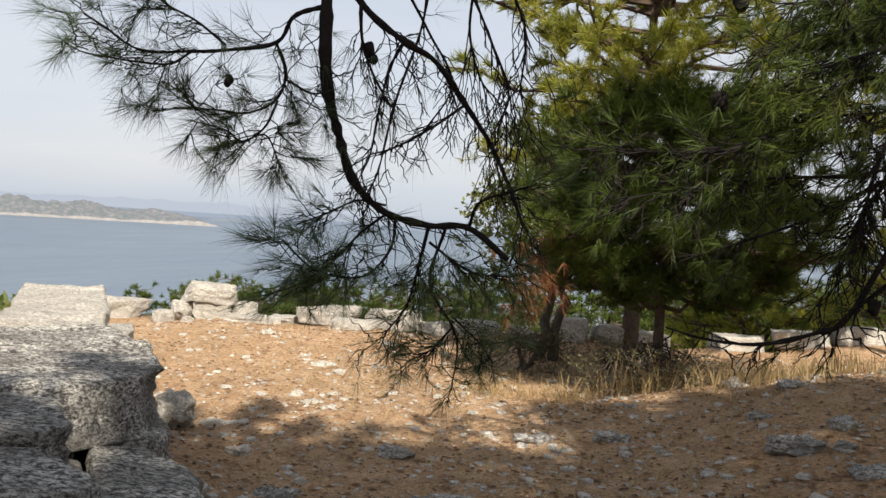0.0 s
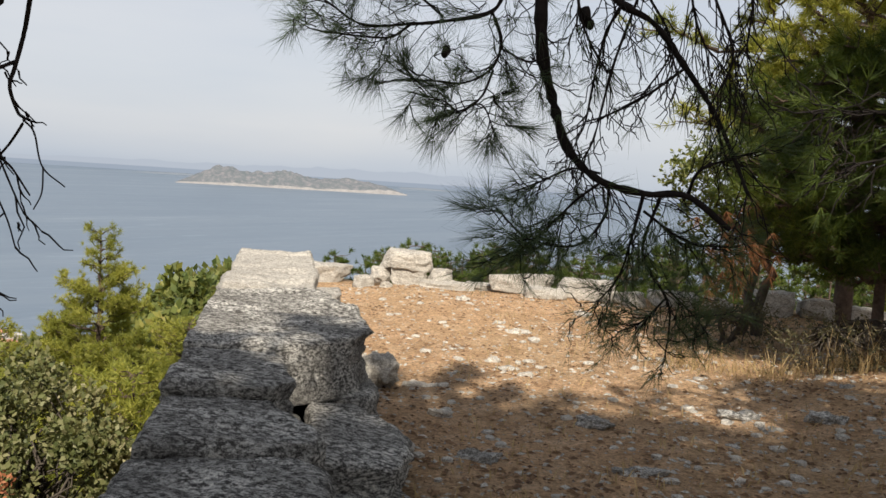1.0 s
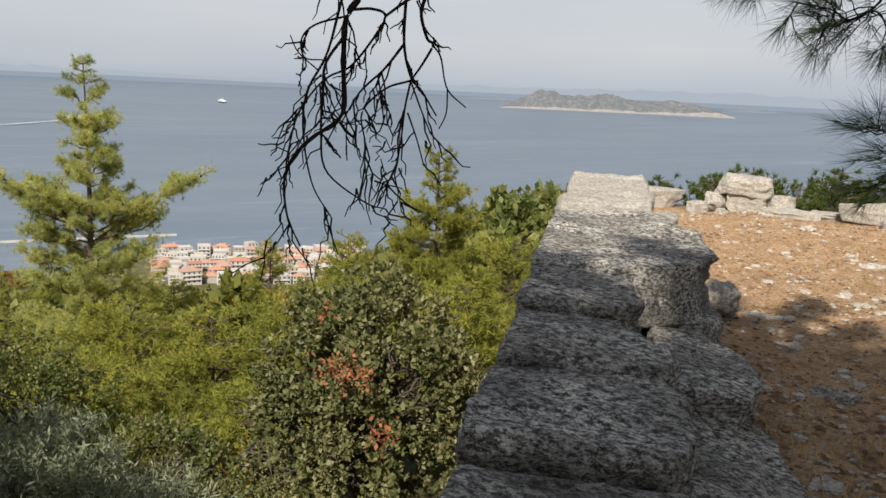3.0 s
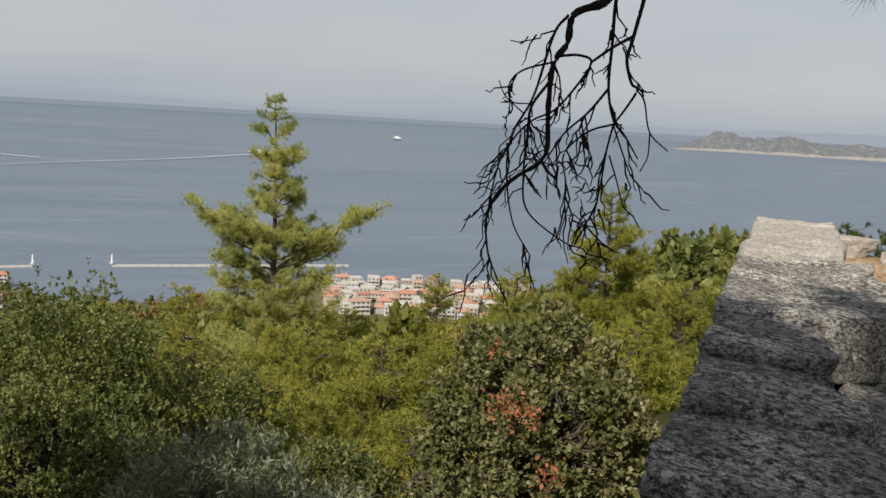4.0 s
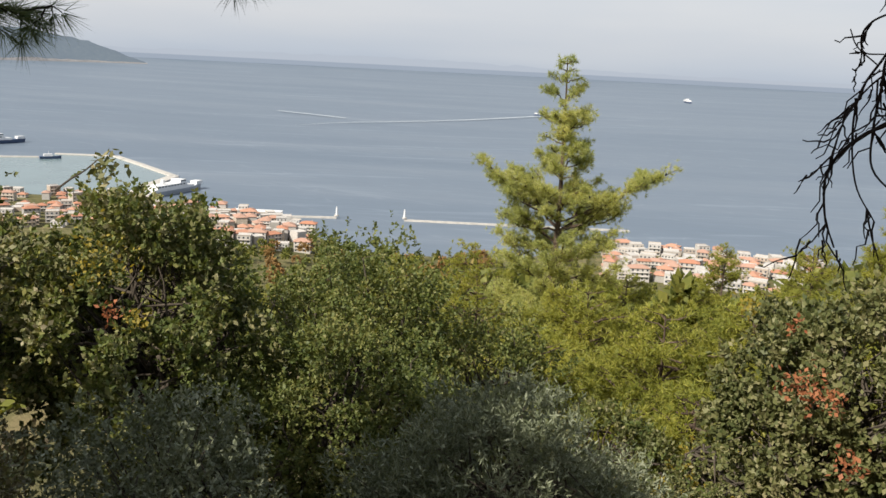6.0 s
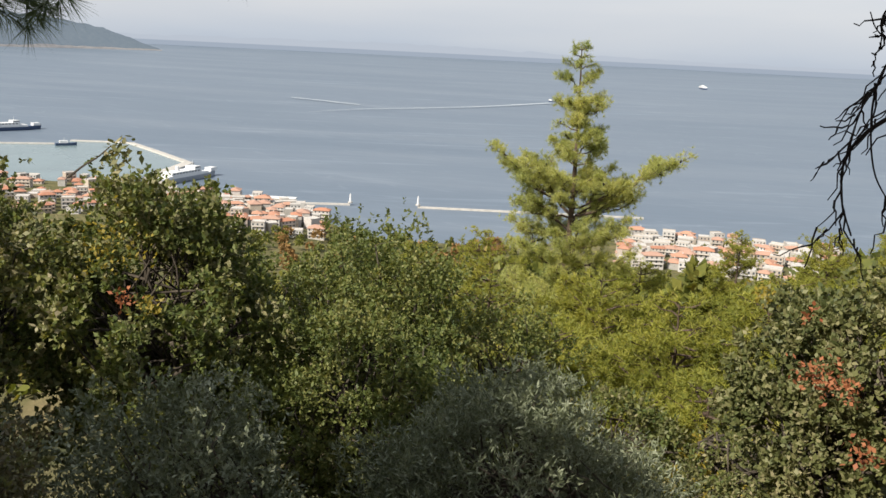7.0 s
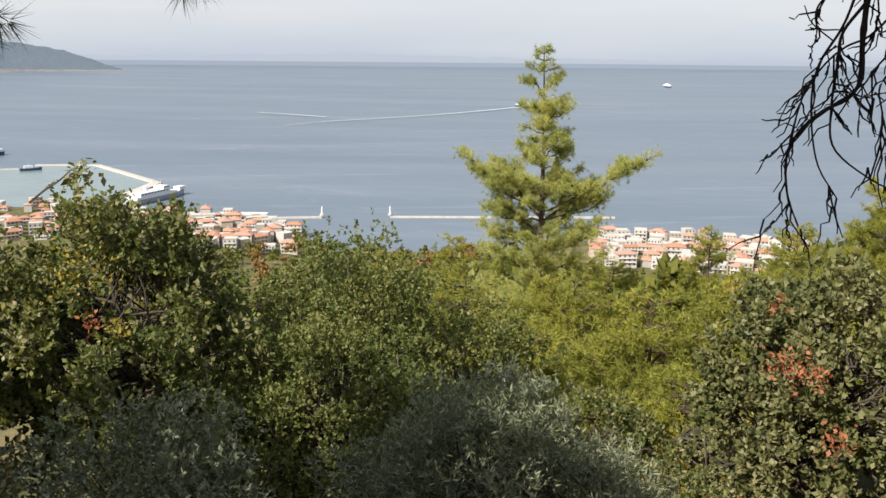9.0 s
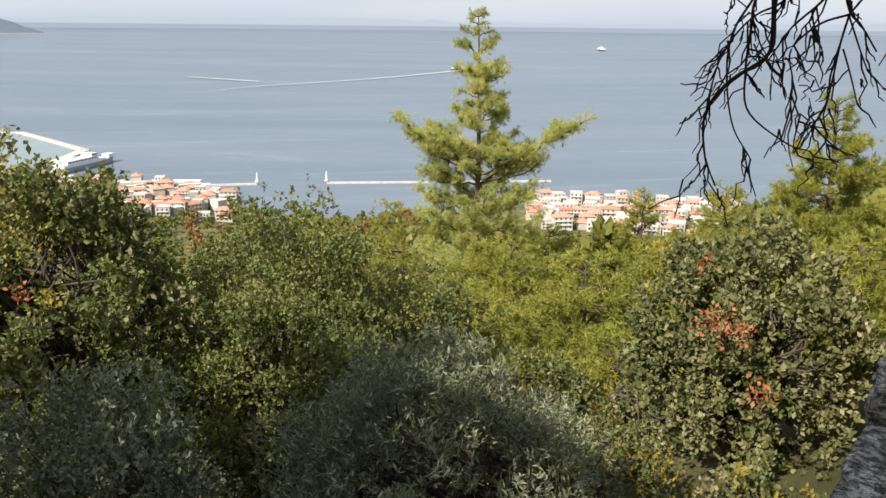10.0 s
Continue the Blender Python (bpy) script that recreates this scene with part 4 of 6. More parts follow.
broadleaf("olive_tree", "grey-green olive bush with narrow leaves", -5.15, 4.6, -0.78, 1.32, 1.4, 1.35, 43, [(M_OLIVE, 0, 1)], 56000, (0.058, 0.013), 170, spread=0.20, shoot=0.17, lie=0.8, flat=0.2)
broadleaf("bush", "dense dark green evergreen bush", -11.0, 5.9, -0.72, 1.9, 1.9, 2.3, 44, [(M_GREENLEAF, 0, 1)], 54000, (0.055, 0.034), 180, category="bush", spread=0.24)
broadleaf("bush", "dense dark green evergreen bush", -10.3, 7.6, -1.9, 1.6, 1.6, 1.6, 45, [(M_GREENLEAF, 0, 1)], 28000, (0.052, 0.032), 120, category="bush", spread=0.24)
broadleaf("bush", "dark green bush shaded by the trees", -8.6, 3.4, -1.5, 1.3, 1.3, 1.4, 46, [(M_GREENLEAF, 0, 1)], 22000, (0.048, 0.028), 100, category="bush", spread=0.28)
broadleaf("bush", "dense green bush between the olive and the oaks", -8.5, 5.0, -1.15, 1.4, 1.2, 1.5, 63, [(M_GREENLEAF, 0, 1)], 30000, (0.05, 0.032), 120, category="bush", spread=0.26)
broadleaf("oak_tree", "leafy oak with yellow and rust leaves among the green", -10.0, 2.9, 0.20, 2.0, 1.35, 2.1, 47, [(M_GREENLEAF, 0, 0.62), (M_OAK, 0.62, 1)], 54000, (0.066, 0.042), 140, spread=0.19,
          accents=((M_YELLOWLEAF, -9.0, 2.35, -0.45, 0.16, 110), (M_REDLEAF, -8.6, 2.4, -0.85, 0.05, 26), (M_YELLOWLEAF, -8.5, 2.6, -0.95, 0.06, 30)))
broadleaf("oak_tree", "leafy oak with yellow-green crown", -10.4, 0.8, 0.30, 1.6, 1.5, 1.9, 48, [(M_GREENLEAF, 0, 0.4), (M_OAK, 0.4, 1)], 32000, (0.066, 0.042), 130, spread=0.19)
broadleaf("bush", "shaded bush with small grey-green leaves", -6.2, 2.4, -0.85, 1.1, 1.0, 1.4, 49, [(M_OLIVE, 0, 0.45), (M_OLIVE, 0.45, 1)], 22000, (0.048, 0.022), 110, category="bush", spread=0.27)
broadleaf("bush", "shaded bush with small grey-green leaves", -5.6, 0.8, -0.6, 1.1, 1.0, 1.5, 50, [(M_SCRUB, 0, 0.6), (M_OAK, 0.6, 1)], 20000, (0.048, 0.026), 100, category="bush", spread=0.27)
broadleaf("bush", "shaded bush with small grey-green leaves", -3.9, 2.6, -1.45, 0.95, 0.95, 0.9, 51, [(M_OLIVE, 0, 0.7), (M_SCRUB, 0.7, 1)], 15000, (0.045, 0.016), 80, category="bush", spread=0.27)
broadleaf("bush", "low bush at the foot of the wall", -2.9, 4.6, -1.9, 0.7, 0.8, 0.8, 52, [(M_OAK, 0, 1)], 5000, (0.06, 0.03), 50, category="bush")
broadleaf("oak_tree", "low oak bush with yellow-green leaves", -5.6, 6.6, -2.1, 1.2, 1.2, 1.1, 54, [(M_OAK, 0, 0.6), (M_YELLOWLEAF, 0.6, 0.75), (M_GREENLEAF, 0.75, 1)], 18000, (0.05, 0.03), 90)
broadleaf("bush", "low yellow-green bush below the wall", -4.3, 5.6, -2.3, 1.0, 1.0, 0.9, 55, [(M_OAK, 0, 0.7), (M_YELLOWLEAF, 0.7, 1)], 8000, (0.05, 0.03), 70, category="bush")
broadleaf("bush", "shaded bush with small grey-green leaves", -6.6, -0.4, -0.9, 1.2, 1.2, 1.5, 57, [(M_OLIVE, 0, 0.5), (M_SCRUB, 0.5, 1)], 11000, (0.055, 0.03), 90, category="bush", spread=0.27)
broadleaf("bush", "shaded bush with small grey-green leaves", -4.5, 0.9, -1.05, 0.9, 0.9, 1.2, 58, [(M_OLIVE, 0, 0.6), (M_SCRUB, 0.6, 1)], 8000, (0.05, 0.028), 70, category="bush", spread=0.27)
broadleaf("bush", "low yellow-green bush below the wall", -3.3, 5.4, -2.2, 0.8, 0.9, 0.8, 59, [(M_OAK, 0, 0.75), (M_YELLOWLEAF, 0.75, 1)], 7000, (0.05, 0.03), 60, category="bush")
broadleaf("bush", "low yellow-green bush below the wall", -3.0, 3.6, -2.3, 0.7, 0.7, 0.7, 60, [(M_OAK, 0, 0.8), (M_OLIVE, 0.8, 1)], 5000, (0.05, 0.03), 50, category="bush")
broadleaf("bush", "low bush on the slope", -6.9, 9.6, -2.9, 1.4, 1.4, 0.9, 61, [(M_OAK, 0, 0.6), (M_YELLOWLEAF, 0.6, 0.7), (M_GREENLEAF, 0.7, 1)], 10000, (0.06, 0.035), 80, category="bush")
broadleaf("bush", "shaded bush with small grey-green leaves", -8.2, 0.5, -1.0, 1.4, 1.3, 1.6, 62, [(M_OLIVE, 0, 0.5), (M_SCRUB, 0.5, 1)], 18000, (0.055, 0.03), 100, category="bush", spread=0.27)
broadleaf("bush", "low bush on the slope", -8.2, 8.2, -2.6, 1.4, 1.4, 1.0, 56, [(M_OAK, 0, 0.6), (M_GREENLEAF, 0.6, 1)], 10000, (0.06, 0.035), 80, category="bush")
broadleaf("bush", "low bush at the foot of the wall", -7.3, 6.0, -2.2, 1.1, 1.0, 1.0, 53, [(M_GREENLEAF, 0, 0.5), (M_OAK, 0.5, 1)], 9000, (0.06, 0.03), 60, category="bush")

# ---- woods further down ----


def far_tree_shape(seed, pointed, n=130, leaf=0.24):
    """A small far tree of unit height: crown of many clumps."""
    rng = np.random.default_rng(seed)
    if pointed:
        t = rng.random(n) ** 0.6
        w = 0.30 * t * rng.uniform(0.5, 1.1, n) + 0.02
        a = rng.uniform(0, 6.283, n)
        p = np.c_[np.cos(a) * w, np.sin(a) * w, 1.0 - 0.88 * t]
    else:
        d = unit(rng.normal(0, 1, (n, 3)))
        d[:, 2] = np.abs(d[:, 2]) - 0.3 * rng.random(n)
        bul = 1 + 0.35 * fbm(d, 1.6, seed, 2)
        p = d * (bul * rng.uniform(0.6, 1, n))[:, None] * np.array((0.42, 0.42, 0.55)) + np.array((0, 0, 0.45))
    v, f = leaves(p, rng, leaf, leaf * 0.65, p - np.array((0, 0, 0.4)), 0.3)
    return v, f


SHAPES = [far_tree_shape(600 + k, k % 2 == 0) for k in range(6)]
FINE = [far_tree_shape(620 + k, k % 2 == 0, 320, 0.15) for k in range(6)]


def wood(count, seed, az0, az1, d0, d1, size, keep=None, pointed=None, shapes=None):
    rng = np.random.default_rng(seed)
    out = []
    for _ in range(count):
        az, d = rng.uniform(az0, az1), math.sqrt(rng.uniform(d0 ** 2, d1 ** 2))
        a = math.radians(az)
        x, y = EYE_SPOT[0] - d * math.sin(a), EYE_SPOT[1] + d * math.cos(a)
        z = float(land(x, y))
        if z < -139 or (keep and not keep(az, d, x, y, z)):
            continue
        k = rng.integers(6) if pointed is None else (rng.integers(3) * 2 + (0 if pointed else 1))
        v, f = (shapes or SHAPES)[k]
        h = size * rng.uniform(0.6, 1.25)
        t = rng.uniform(0, 6.283)
        c, s = math.cos(t) * h, math.sin(t) * h
        out.append((np.c_[v[:, 0] * c - v[:, 1] * s + x, v[:, 0] * s + v[:, 1] * c + y, v[:, 2] * h + z - 0.1 * h], f))
    return joined(out)


def off_town(az, d, x, y, z):
    """Keeps the streets of the town free."""
    return not ((35.5 < az < 50.5 and d > 545) or (68.5 < az < 79 and d > 600) or (79 <= az and d > 680))


single("woodland", wood(300, 1, 20, 100, 38, 130, 5.0, None, None, FINE), M_FOREST, (0, 0, 0), "mixed pine and broadleaf wood on the slope", "wood", kind="stuff")
single("woodland", wood(1500, 2, 15, 100, 130, 640, 7.0, off_town), M_FOREST, (0, 0, 0), "far mixed wood above the town", "wood", kind="stuff")
single("woodland", wood(260, 3, 15, 33, 62, 108, 4.0, None, False, FINE), M_GREENLEAF, (0, 0, 0), "dark green wooded spur", "wood", kind="stuff")

# pine tops below the terrace edge: three patterns, copied
EDGE_PINES = "pines below the terrace edge"
patterns = [pine("pine_tree", "green pine whose top shows above the terrace edge", 0, 0, 8.0, 70 + k, dome(1.9 - 0.2 * k), 2.0, M_NEEDLE_DARK_SHADED, (0.20, 0.035), 900, 9, foot=0.0, group=EDGE_PINES, whorls=14, lift=0.3, lite=True) for k in range(3)]
edge_rng = np.random.default_rng(12)
for k in range(130):
    az, d = edge_rng.uniform(-42, 20), edge_rng.uniform(30, 58)
    a = math.radians(az)
    x, y = EYE_SPOT[0] - d * math.sin(a), EYE_SPOT[1] + d * math.cos(a)
    want = EYE_SPOT[2] + d * math.tan(radians(float(np.interp(az, [-30, -15, 6, 12, 20], [-1.2, -2.5, -4.3, -4.4, -5.4])) + edge_rng.normal(-0.4, 0.45)))
    z = float(land(x, y))
    copy_thing(patterns[k % 3], pose(x, y, z, 0, 0, edge_rng.uniform(0, 360)) @ Matrix.Scale(max(0.3, (want - z) / 8.0), 4))
for p in patterns:
    for o in list(p.children_recursive) + [p]:
        bpy.data.objects.remove(o)

# ---- pines of the terrace ----


def seen_from(x, y, z):
    """Places by degrees to the left of +y, degrees up and metres away from a spot."""
    def place(az, el, d):
        a = math.radians(az)
        return (x - d * math.sin(a), y + d * math.cos(a), z + d * math.tan(math.radians(el)))
    return place


HALL = seen_from(0.154, 1.395, 1.627)     # the spot before the hanging branch
BARE = seen_from(-0.157, 1.207, 1.601)    # the spot before the bare branch


def crooked(spot, dist, turns, rng, n=None, wob=0.0):
    """A curve through a few (az, el) turns at about the given distance."""
    c = np.array([spot(a, e, dist + rng.normal(0, wob)) for a, e in turns])
    return smooth_curve(c, n or 5 * len(turns))


def shoots(line, rng, count, lo, hi, start=0.15, down=0.0, stout=1.0):
    """Short side twigs off a line: (tube pieces, their tips, their ways)."""
    out, tips, ways = [], [], []
    t = np.gradient(line, axis=0)
    for s in rng.uniform(start, 1.0, count):
        i = min(len(line) - 1, int(s * len(line)))
        way = unit(unit(t[i]) * 0.7 + rng.normal(0, 0.55, 3) + np.array((0, 0, -down)))
        ln = rng.uniform(lo, hi)
        e = line[i] + way * ln
        out.append(tube(bend(line[i], e, rng, 5, 0.06, 0.06), np.linspace(0.0026, 0.0013, 5) * stout, 4))
        for w in (0.55, 0.8, 1.0):
            tips.append(line[i] + (e - line[i]) * w)
            ways.append(way)
    return out, tips, ways


over_rng = np.random.default_rng(91)
over = pine("pine_tree", "large old pine whose branches hang over the terrace", 2.6, -3.2, 7.9, 90, lambda u: float(np.interp(u, [0, 0.3, 0.7, 1], [2.5, 4.4, 5.2, 4.4])), 4.2, M_NEEDLE_DARK_SHADED, (0.22, 0.042), 18000, 7, droop=0.02, lift=0.15, gap=0.05, whorls=16, lite=True)
OVER_INV = Matrix.Translation(-Vector(over.location))


def hanging(parent, inv, spot, dist, turns, r0, r1, rng, twigs, lo, hi, green, rise=None, needle=(0.125, 0.0019), per=11, mat=None, bark=None, wob=0.05, down=0.15, spread=0.42, stout=1.0):
    """A limb with side twigs and, where it is green, needle fans at their ends."""
    line = crooked(spot, dist, turns, rng, wob=wob)
    if rise is not None:
        line = np.vstack([smooth_curve(list(rise) + [line[0]], 14)[:-1], line])
        r0_ = np.concatenate([np.linspace(r0 * 2.0, r0, 13), np.linspace(r0, r1, len(line) - 13)])
    else:
        r0_ = np.linspace(r0, r1, len(line))
    limb = part("branch", tube(line, r0_ * (1 + 0.15 * rng.normal(0, 1, len(line)) * (r0 > 0.006)), 7), bark or M_TWIG_SHADED, parent, "dark crooked branch", True, inv)
    tail = line[13:] if rise is not None else line
    if twigs:
        t, tips, ways = shoots(tail, rng, twigs, lo, hi, down=down, stout=stout)
        more = []
        for k in range(0, len(tips), 3):
            if rng.random() < 0.75:
                m, a, b = shoots(np.linspace(tips[k] - np.array(ways[k]) * lo, tips[k + 2], 6), rng, 2, lo * 0.4, hi * 0.6, 0.3, down, stout)
                more += m
                tips, ways = tips + a[1:], ways + b[1:]
        tw = part("twig", joined(t + more), bark or M_TWIG_SHADED, limb)
        tw["kind"] = "stuff"
        if green > 0:
            tips, ways = np.array(tips), np.array(ways)
            sel = rng.random(len(tips)) < green
            nd = part("needle", needles(tips[sel], ways[sel], rng, per, needle[0], needle[1], spread), mat or M_NEEDLE_BLUE_SHADED, limb)
            nd["kind"] = "stuff"
    return limb


def hang(turns, r0, r1, twigs, lo, hi, green, dist=3.3, rise=None, **k):
    return hanging(over, OVER_INV, HALL, dist, turns, r0, r1, over_rng, twigs, lo, hi, green, rise, **k)


# main limb and its left sprays
hang([(7.1, 17.6), (7.2, 13.6), (7.1, 10.5), (6.8, 8.1), (5.9, 5.3), (4.8, 2.5), (2.7, 0.6), (-0.3, -0.1), (-2.9, -0.1), (-5.6, -2.0)], 0.026, 0.010, 26, 0.10, 0.28, 0.25, rise=((2.5, -2.2, 4.6), (1.6, 1.0, 4.5), (0.4, 3.6, 3.9)), wob=0.02)
hang([(7.3, 13.2), (9.2, 12.4), (10.2, 10.7), (13.3, 9.9), (15.3, 9.6), (18.3, 9.3), (20.3, 10.3), (21.6, 11.0)], 0.010, 0.003, 22, 0.08, 0.22, 0.75)
hang([(15.3, 9.6), (16.6, 8.7), (18.6, 8.6), (20.5, 8.7)], 0.005, 0.003, 12, 0.06, 0.18, 0.8)
hang([(10.2, 10.7), (9.5, 8.9), (10.0, 7.2), (11.7, 6.2), (13.7, 6.2), (16.1, 6.1)], 0.007, 0.003, 22, 0.06, 0.2, 0.75)
hang([(9.9, 7.1), (10.6, 5.4), (11.9, 4.4), (13.0, 5.0), (15.1, 5.4)], 0.005, 0.0025, 16, 0.06, 0.18, 0.8)
hang([(11.9, 4.4), (10.5, 4.9), (9.7, 3.5)], 0.004, 0.0025, 9, 0.05, 0.14, 0.85)
hang([(13.3, 10.2), (15.1, 11.4), (16.8, 12.1), (18.2, 12.9)], 0.005, 0.003, 12, 0.08, 0.2, 0.7)
hang([(9.5, 8.5), (7.9, 7.8), (7.0, 7.9)], 0.004, 0.004, 8, 0.06, 0.16, 0.6)
# right limb with bare hanging twigs
hang([(6.6, 15.7), (4.6, 13.2), (2.1, 11.5), (0.0, 10.4), (-2.0, 8.0), (-4.0, 5.3), (-5.3, 2.8), (-6.4, 0.3)], 0.016, 0.006, 26, 0.12, 0.34, 0.04, down=0.5)
hang([(-2.0, 7.7), (0.1, 6.1), (2.2, 4.8), (3.8, 4.2)], 0.006, 0.003, 12, 0.08, 0.2, 0.05)
hang([(2.1, 11.5), (2.9, 9.8), (3.4, 7.3), (3.8, 4.3), (4.3, 2.9)], 0.007, 0.003, 16, 0.08, 0.22, 0.1, down=0.4)
hang([(5.1, 14.5), (4.8, 11.4), (4.0, 9.4), (2.7, 7.3)], 0.007, 0.003, 16, 0.08, 0.22, 0.15, down=0.5)
hang([(2.2, 14.7), (0.5, 12.1), (-1.2, 9.0), (0.6, 5.7)], 0.006, 0.003, 16, 0.08, 0.24, 0.05, down=0.5)
hang([(0.7, 15.2), (1.1, 12.1), (2.4, 7.7), (3.2, 3.3), (3.8, 1.8)], 0.007, 0.003, 16, 0.08, 0.22, 0.1, down=0.5)
hang([(-1.8, 15.3), (-3.6, 11.7), (-4.9, 8.6), (-4.0, 6.0)], 0.007, 0.003, 20, 0.12, 0.34, 0.02, down=0.8)
hang([(-4.4, 15.5), (-5.7, 12.5), (-5.6, 8.9)], 0.006, 0.003, 18, 0.12, 0.34, 0.02, down=0.8)
hang([(-2.2, 15.4), (-2.1, 12.3), (-3.0, 9.5), (-4.2, 8.2)], 0.006, 0.003, 18, 0.12, 0.34, 0.02, down=0.8)
# green mass at the bow of the limb and its tail
hang([(1.9, 0.3), (2.1, -1.8), (3.8, -3.7), (6.8, -3.5), (8.9, -1.8)], 0.007, 0.003, 30, 0.06, 0.2, 0.75, dist=3.4)
hang([(-0.3, -0.1), (0.2, -2.8), (0.8, -5.4), (2.1, -7.3)], 0.007, 0.003, 26, 0.06, 0.2, 0.5, dist=3.5)
hang([(-1.4, -0.2), (-0.6, -3.8), (-2.3, -6.6), (-2.7, -8.1), (-2.5, -10.3)], 0.008, 0.003, 24, 0.06, 0.18, 0.45, dist=3.7)
hang([(-2.9, -0.1), (-3.5, 1.6), (-5.5, 2.4), (-6.4, 2.8)], 0.007, 0.004, 14, 0.06, 0.16, 0.4)
hang([(2.6, 0.4), (4.0, -0.8), (5.4, -2.4), (7.4, -4.3)], 0.006, 0.003, 26, 0.06, 0.2, 0.75, dist=3.35)
hang([(2.6, 1.0), (4.4, 1.2), (6.4, 0.2), (8.2, -0.6)], 0.005, 0.003, 18, 0.06, 0.18, 0.6, dist=3.35)
hang([(-0.4, -1.2), (-3.1, -2.9), (-5.7, -3.1)], 0.006, 0.003, 26, 0.06, 0.2, 0.8, dist=3.5)
hang([(-2.3, -6.6), (-0.9, -8.2), (0.5, -9.0)], 0.005, 0.003, 16, 0.06, 0.16, 0.8, dist=3.7)
hang([(-2.2, -5.9), (-4.2, -7.6), (-5.0, -8.6)], 0.005, 0.003, 16, 0.06, 0.18, 0.7, dist=3.7)

for az, el, s in ((4.4, 10.3, 0.036), (13.0, 7.6, 0.034), (4.0, 9.8, 0.034)):
    part("cone", rock(s, s, s * 1.5, 800 + az, 4, 2.4, 0.15), M_TWIG_SHADED, over, "dark pine cone", True, OVER_INV @ pose(*HALL(az, el, 3.3)))

# the bare branch, hanging from the same pine
bare_rng = np.random.default_rng(17)


def bare(turns, r0, r1, twigs=0, lo=0.05, hi=0.2, dist=2.3, rise=None):
    return hanging(over, OVER_INV, BARE, dist, turns, r0 * 0.85, r1 * 0.85, bare_rng, int(twigs * 1.25), lo, hi * 0.8, 0, rise, wob=0.012, down=0.6)


bare([(30.6, 9.6), (31.7, 7.8), (33.7, 6.9), (34.0, 5.1), (34.8, 3.7), (34.9, 0.7), (34.9, -2.1), (36.6, -3.5), (37.7, -4.6), (38.4, -6.1), (38.2, -8.5), (37.4, -10.4)], 0.0135, 0.0024, 11, 0.08, 0.22, rise=((2.2, -2.2, 5.2), (0.6, 0.4, 4.3), (-0.7, 2.4, 2.9)))
bare([(35.0, 2.6), (36.0, 1.0), (36.1, -0.7), (36.2, -3.3), (35.8, -5.7), (33.4, -7.5), (32.0, -7.9)], 0.005, 0.002, 9, 0.07, 0.20)
bare([(35.0, -2.6), (34.6, -3.1), (34.1, -3.5)], 0.005, 0.004)
bare([(34.1, 6.8), (34.9, 5.6), (35.9, 1.7), (37.1, -0.8), (37.3, -3.3), (36.7, -6.5), (35.4, -8.6)], 0.005, 0.002, 9, 0.07, 0.20)
bare([(34.8, 3.9), (36.7, 3.3), (37.5, 2.4), (37.3, 1.3), (36.2, 1.2)], 0.0035, 0.002, 4, 0.04, 0.1)
bare([(34.4, 4.3), (33.2, 4.4), (32.4, 4.0), (33.2, 2.5), (34.5, 0.9), (35.8, 0.2), (36.8, -0.8), (37.7, -2.3), (38.2, -4.5), (38.3, -5.2)], 0.0045, 0.002, 8, 0.06, 0.17)
bare([(30.9, 9.6), (31.2, 7.6), (31.2, 5.3), (31.2, 2.4), (30.7, 0.4), (30.0, -0.4), (29.0, -1.9)], 0.0065, 0.0024, 6, 0.06, 0.17)
bare([(31.2, 2.4), (32.4, 0.8), (33.8, -0.6), (34.9, -2.5)], 0.0045, 0.002, 6, 0.08, 0.20)
bare([(30.7, 0.2), (32.3, -0.4), (33.7, -1.9), (33.4, -3.8), (33.4, -5.4)], 0.0035, 0.002, 6, 0.08, 0.20)
bare([(30.7, 0.2), (31.0, -1.5), (31.2, -3.6), (31.5, -5.4), (32.1, -6.5)], 0.0035, 0.002, 8, 0.08, 0.20)
bare([(30.8, -1.8), (30.2, -3.4), (29.7, -4.9)], 0.0028, 0.002, 2)
bare([(29.2, 9.6), (29.6, 7.3), (30.0, 5.3), (30.2, 4.2), (29.8, 2.8), (29.4, 2.4), (30.1, 1.1), (30.7, 0.2)], 0.0068, 0.003, 2, 0.04, 0.1, rise=((0.6, 0.4, 4.3), (-0.6, 2.5, 2.9)))
bare([(29.4, 2.4), (28.9, 1.7), (28.4, -0.2), (27.2, -1.3)], 0.003, 0.002)
bare([(28.4, -0.2), (28.4, -1.7), (28.8, -2.7)], 0.0025, 0.0018)
bare([(29.9, 5.7), (31.1, 5.0), (32.4, 4.0)], 0.0055, 0.004)
bare([(30.7, 0.1), (29.9, -1.8), (29.4, -2.9)], 0.003, 0.002, 2)
bare([(36.5, 0.6), (37.7, 1.6), (38.2, 2.6)], 0.0022, 0.0016, 1, 0.03, 0.06)
# sprays hanging at the other side
SIDE = seen_from(-0.19, 1.15, 1.58)
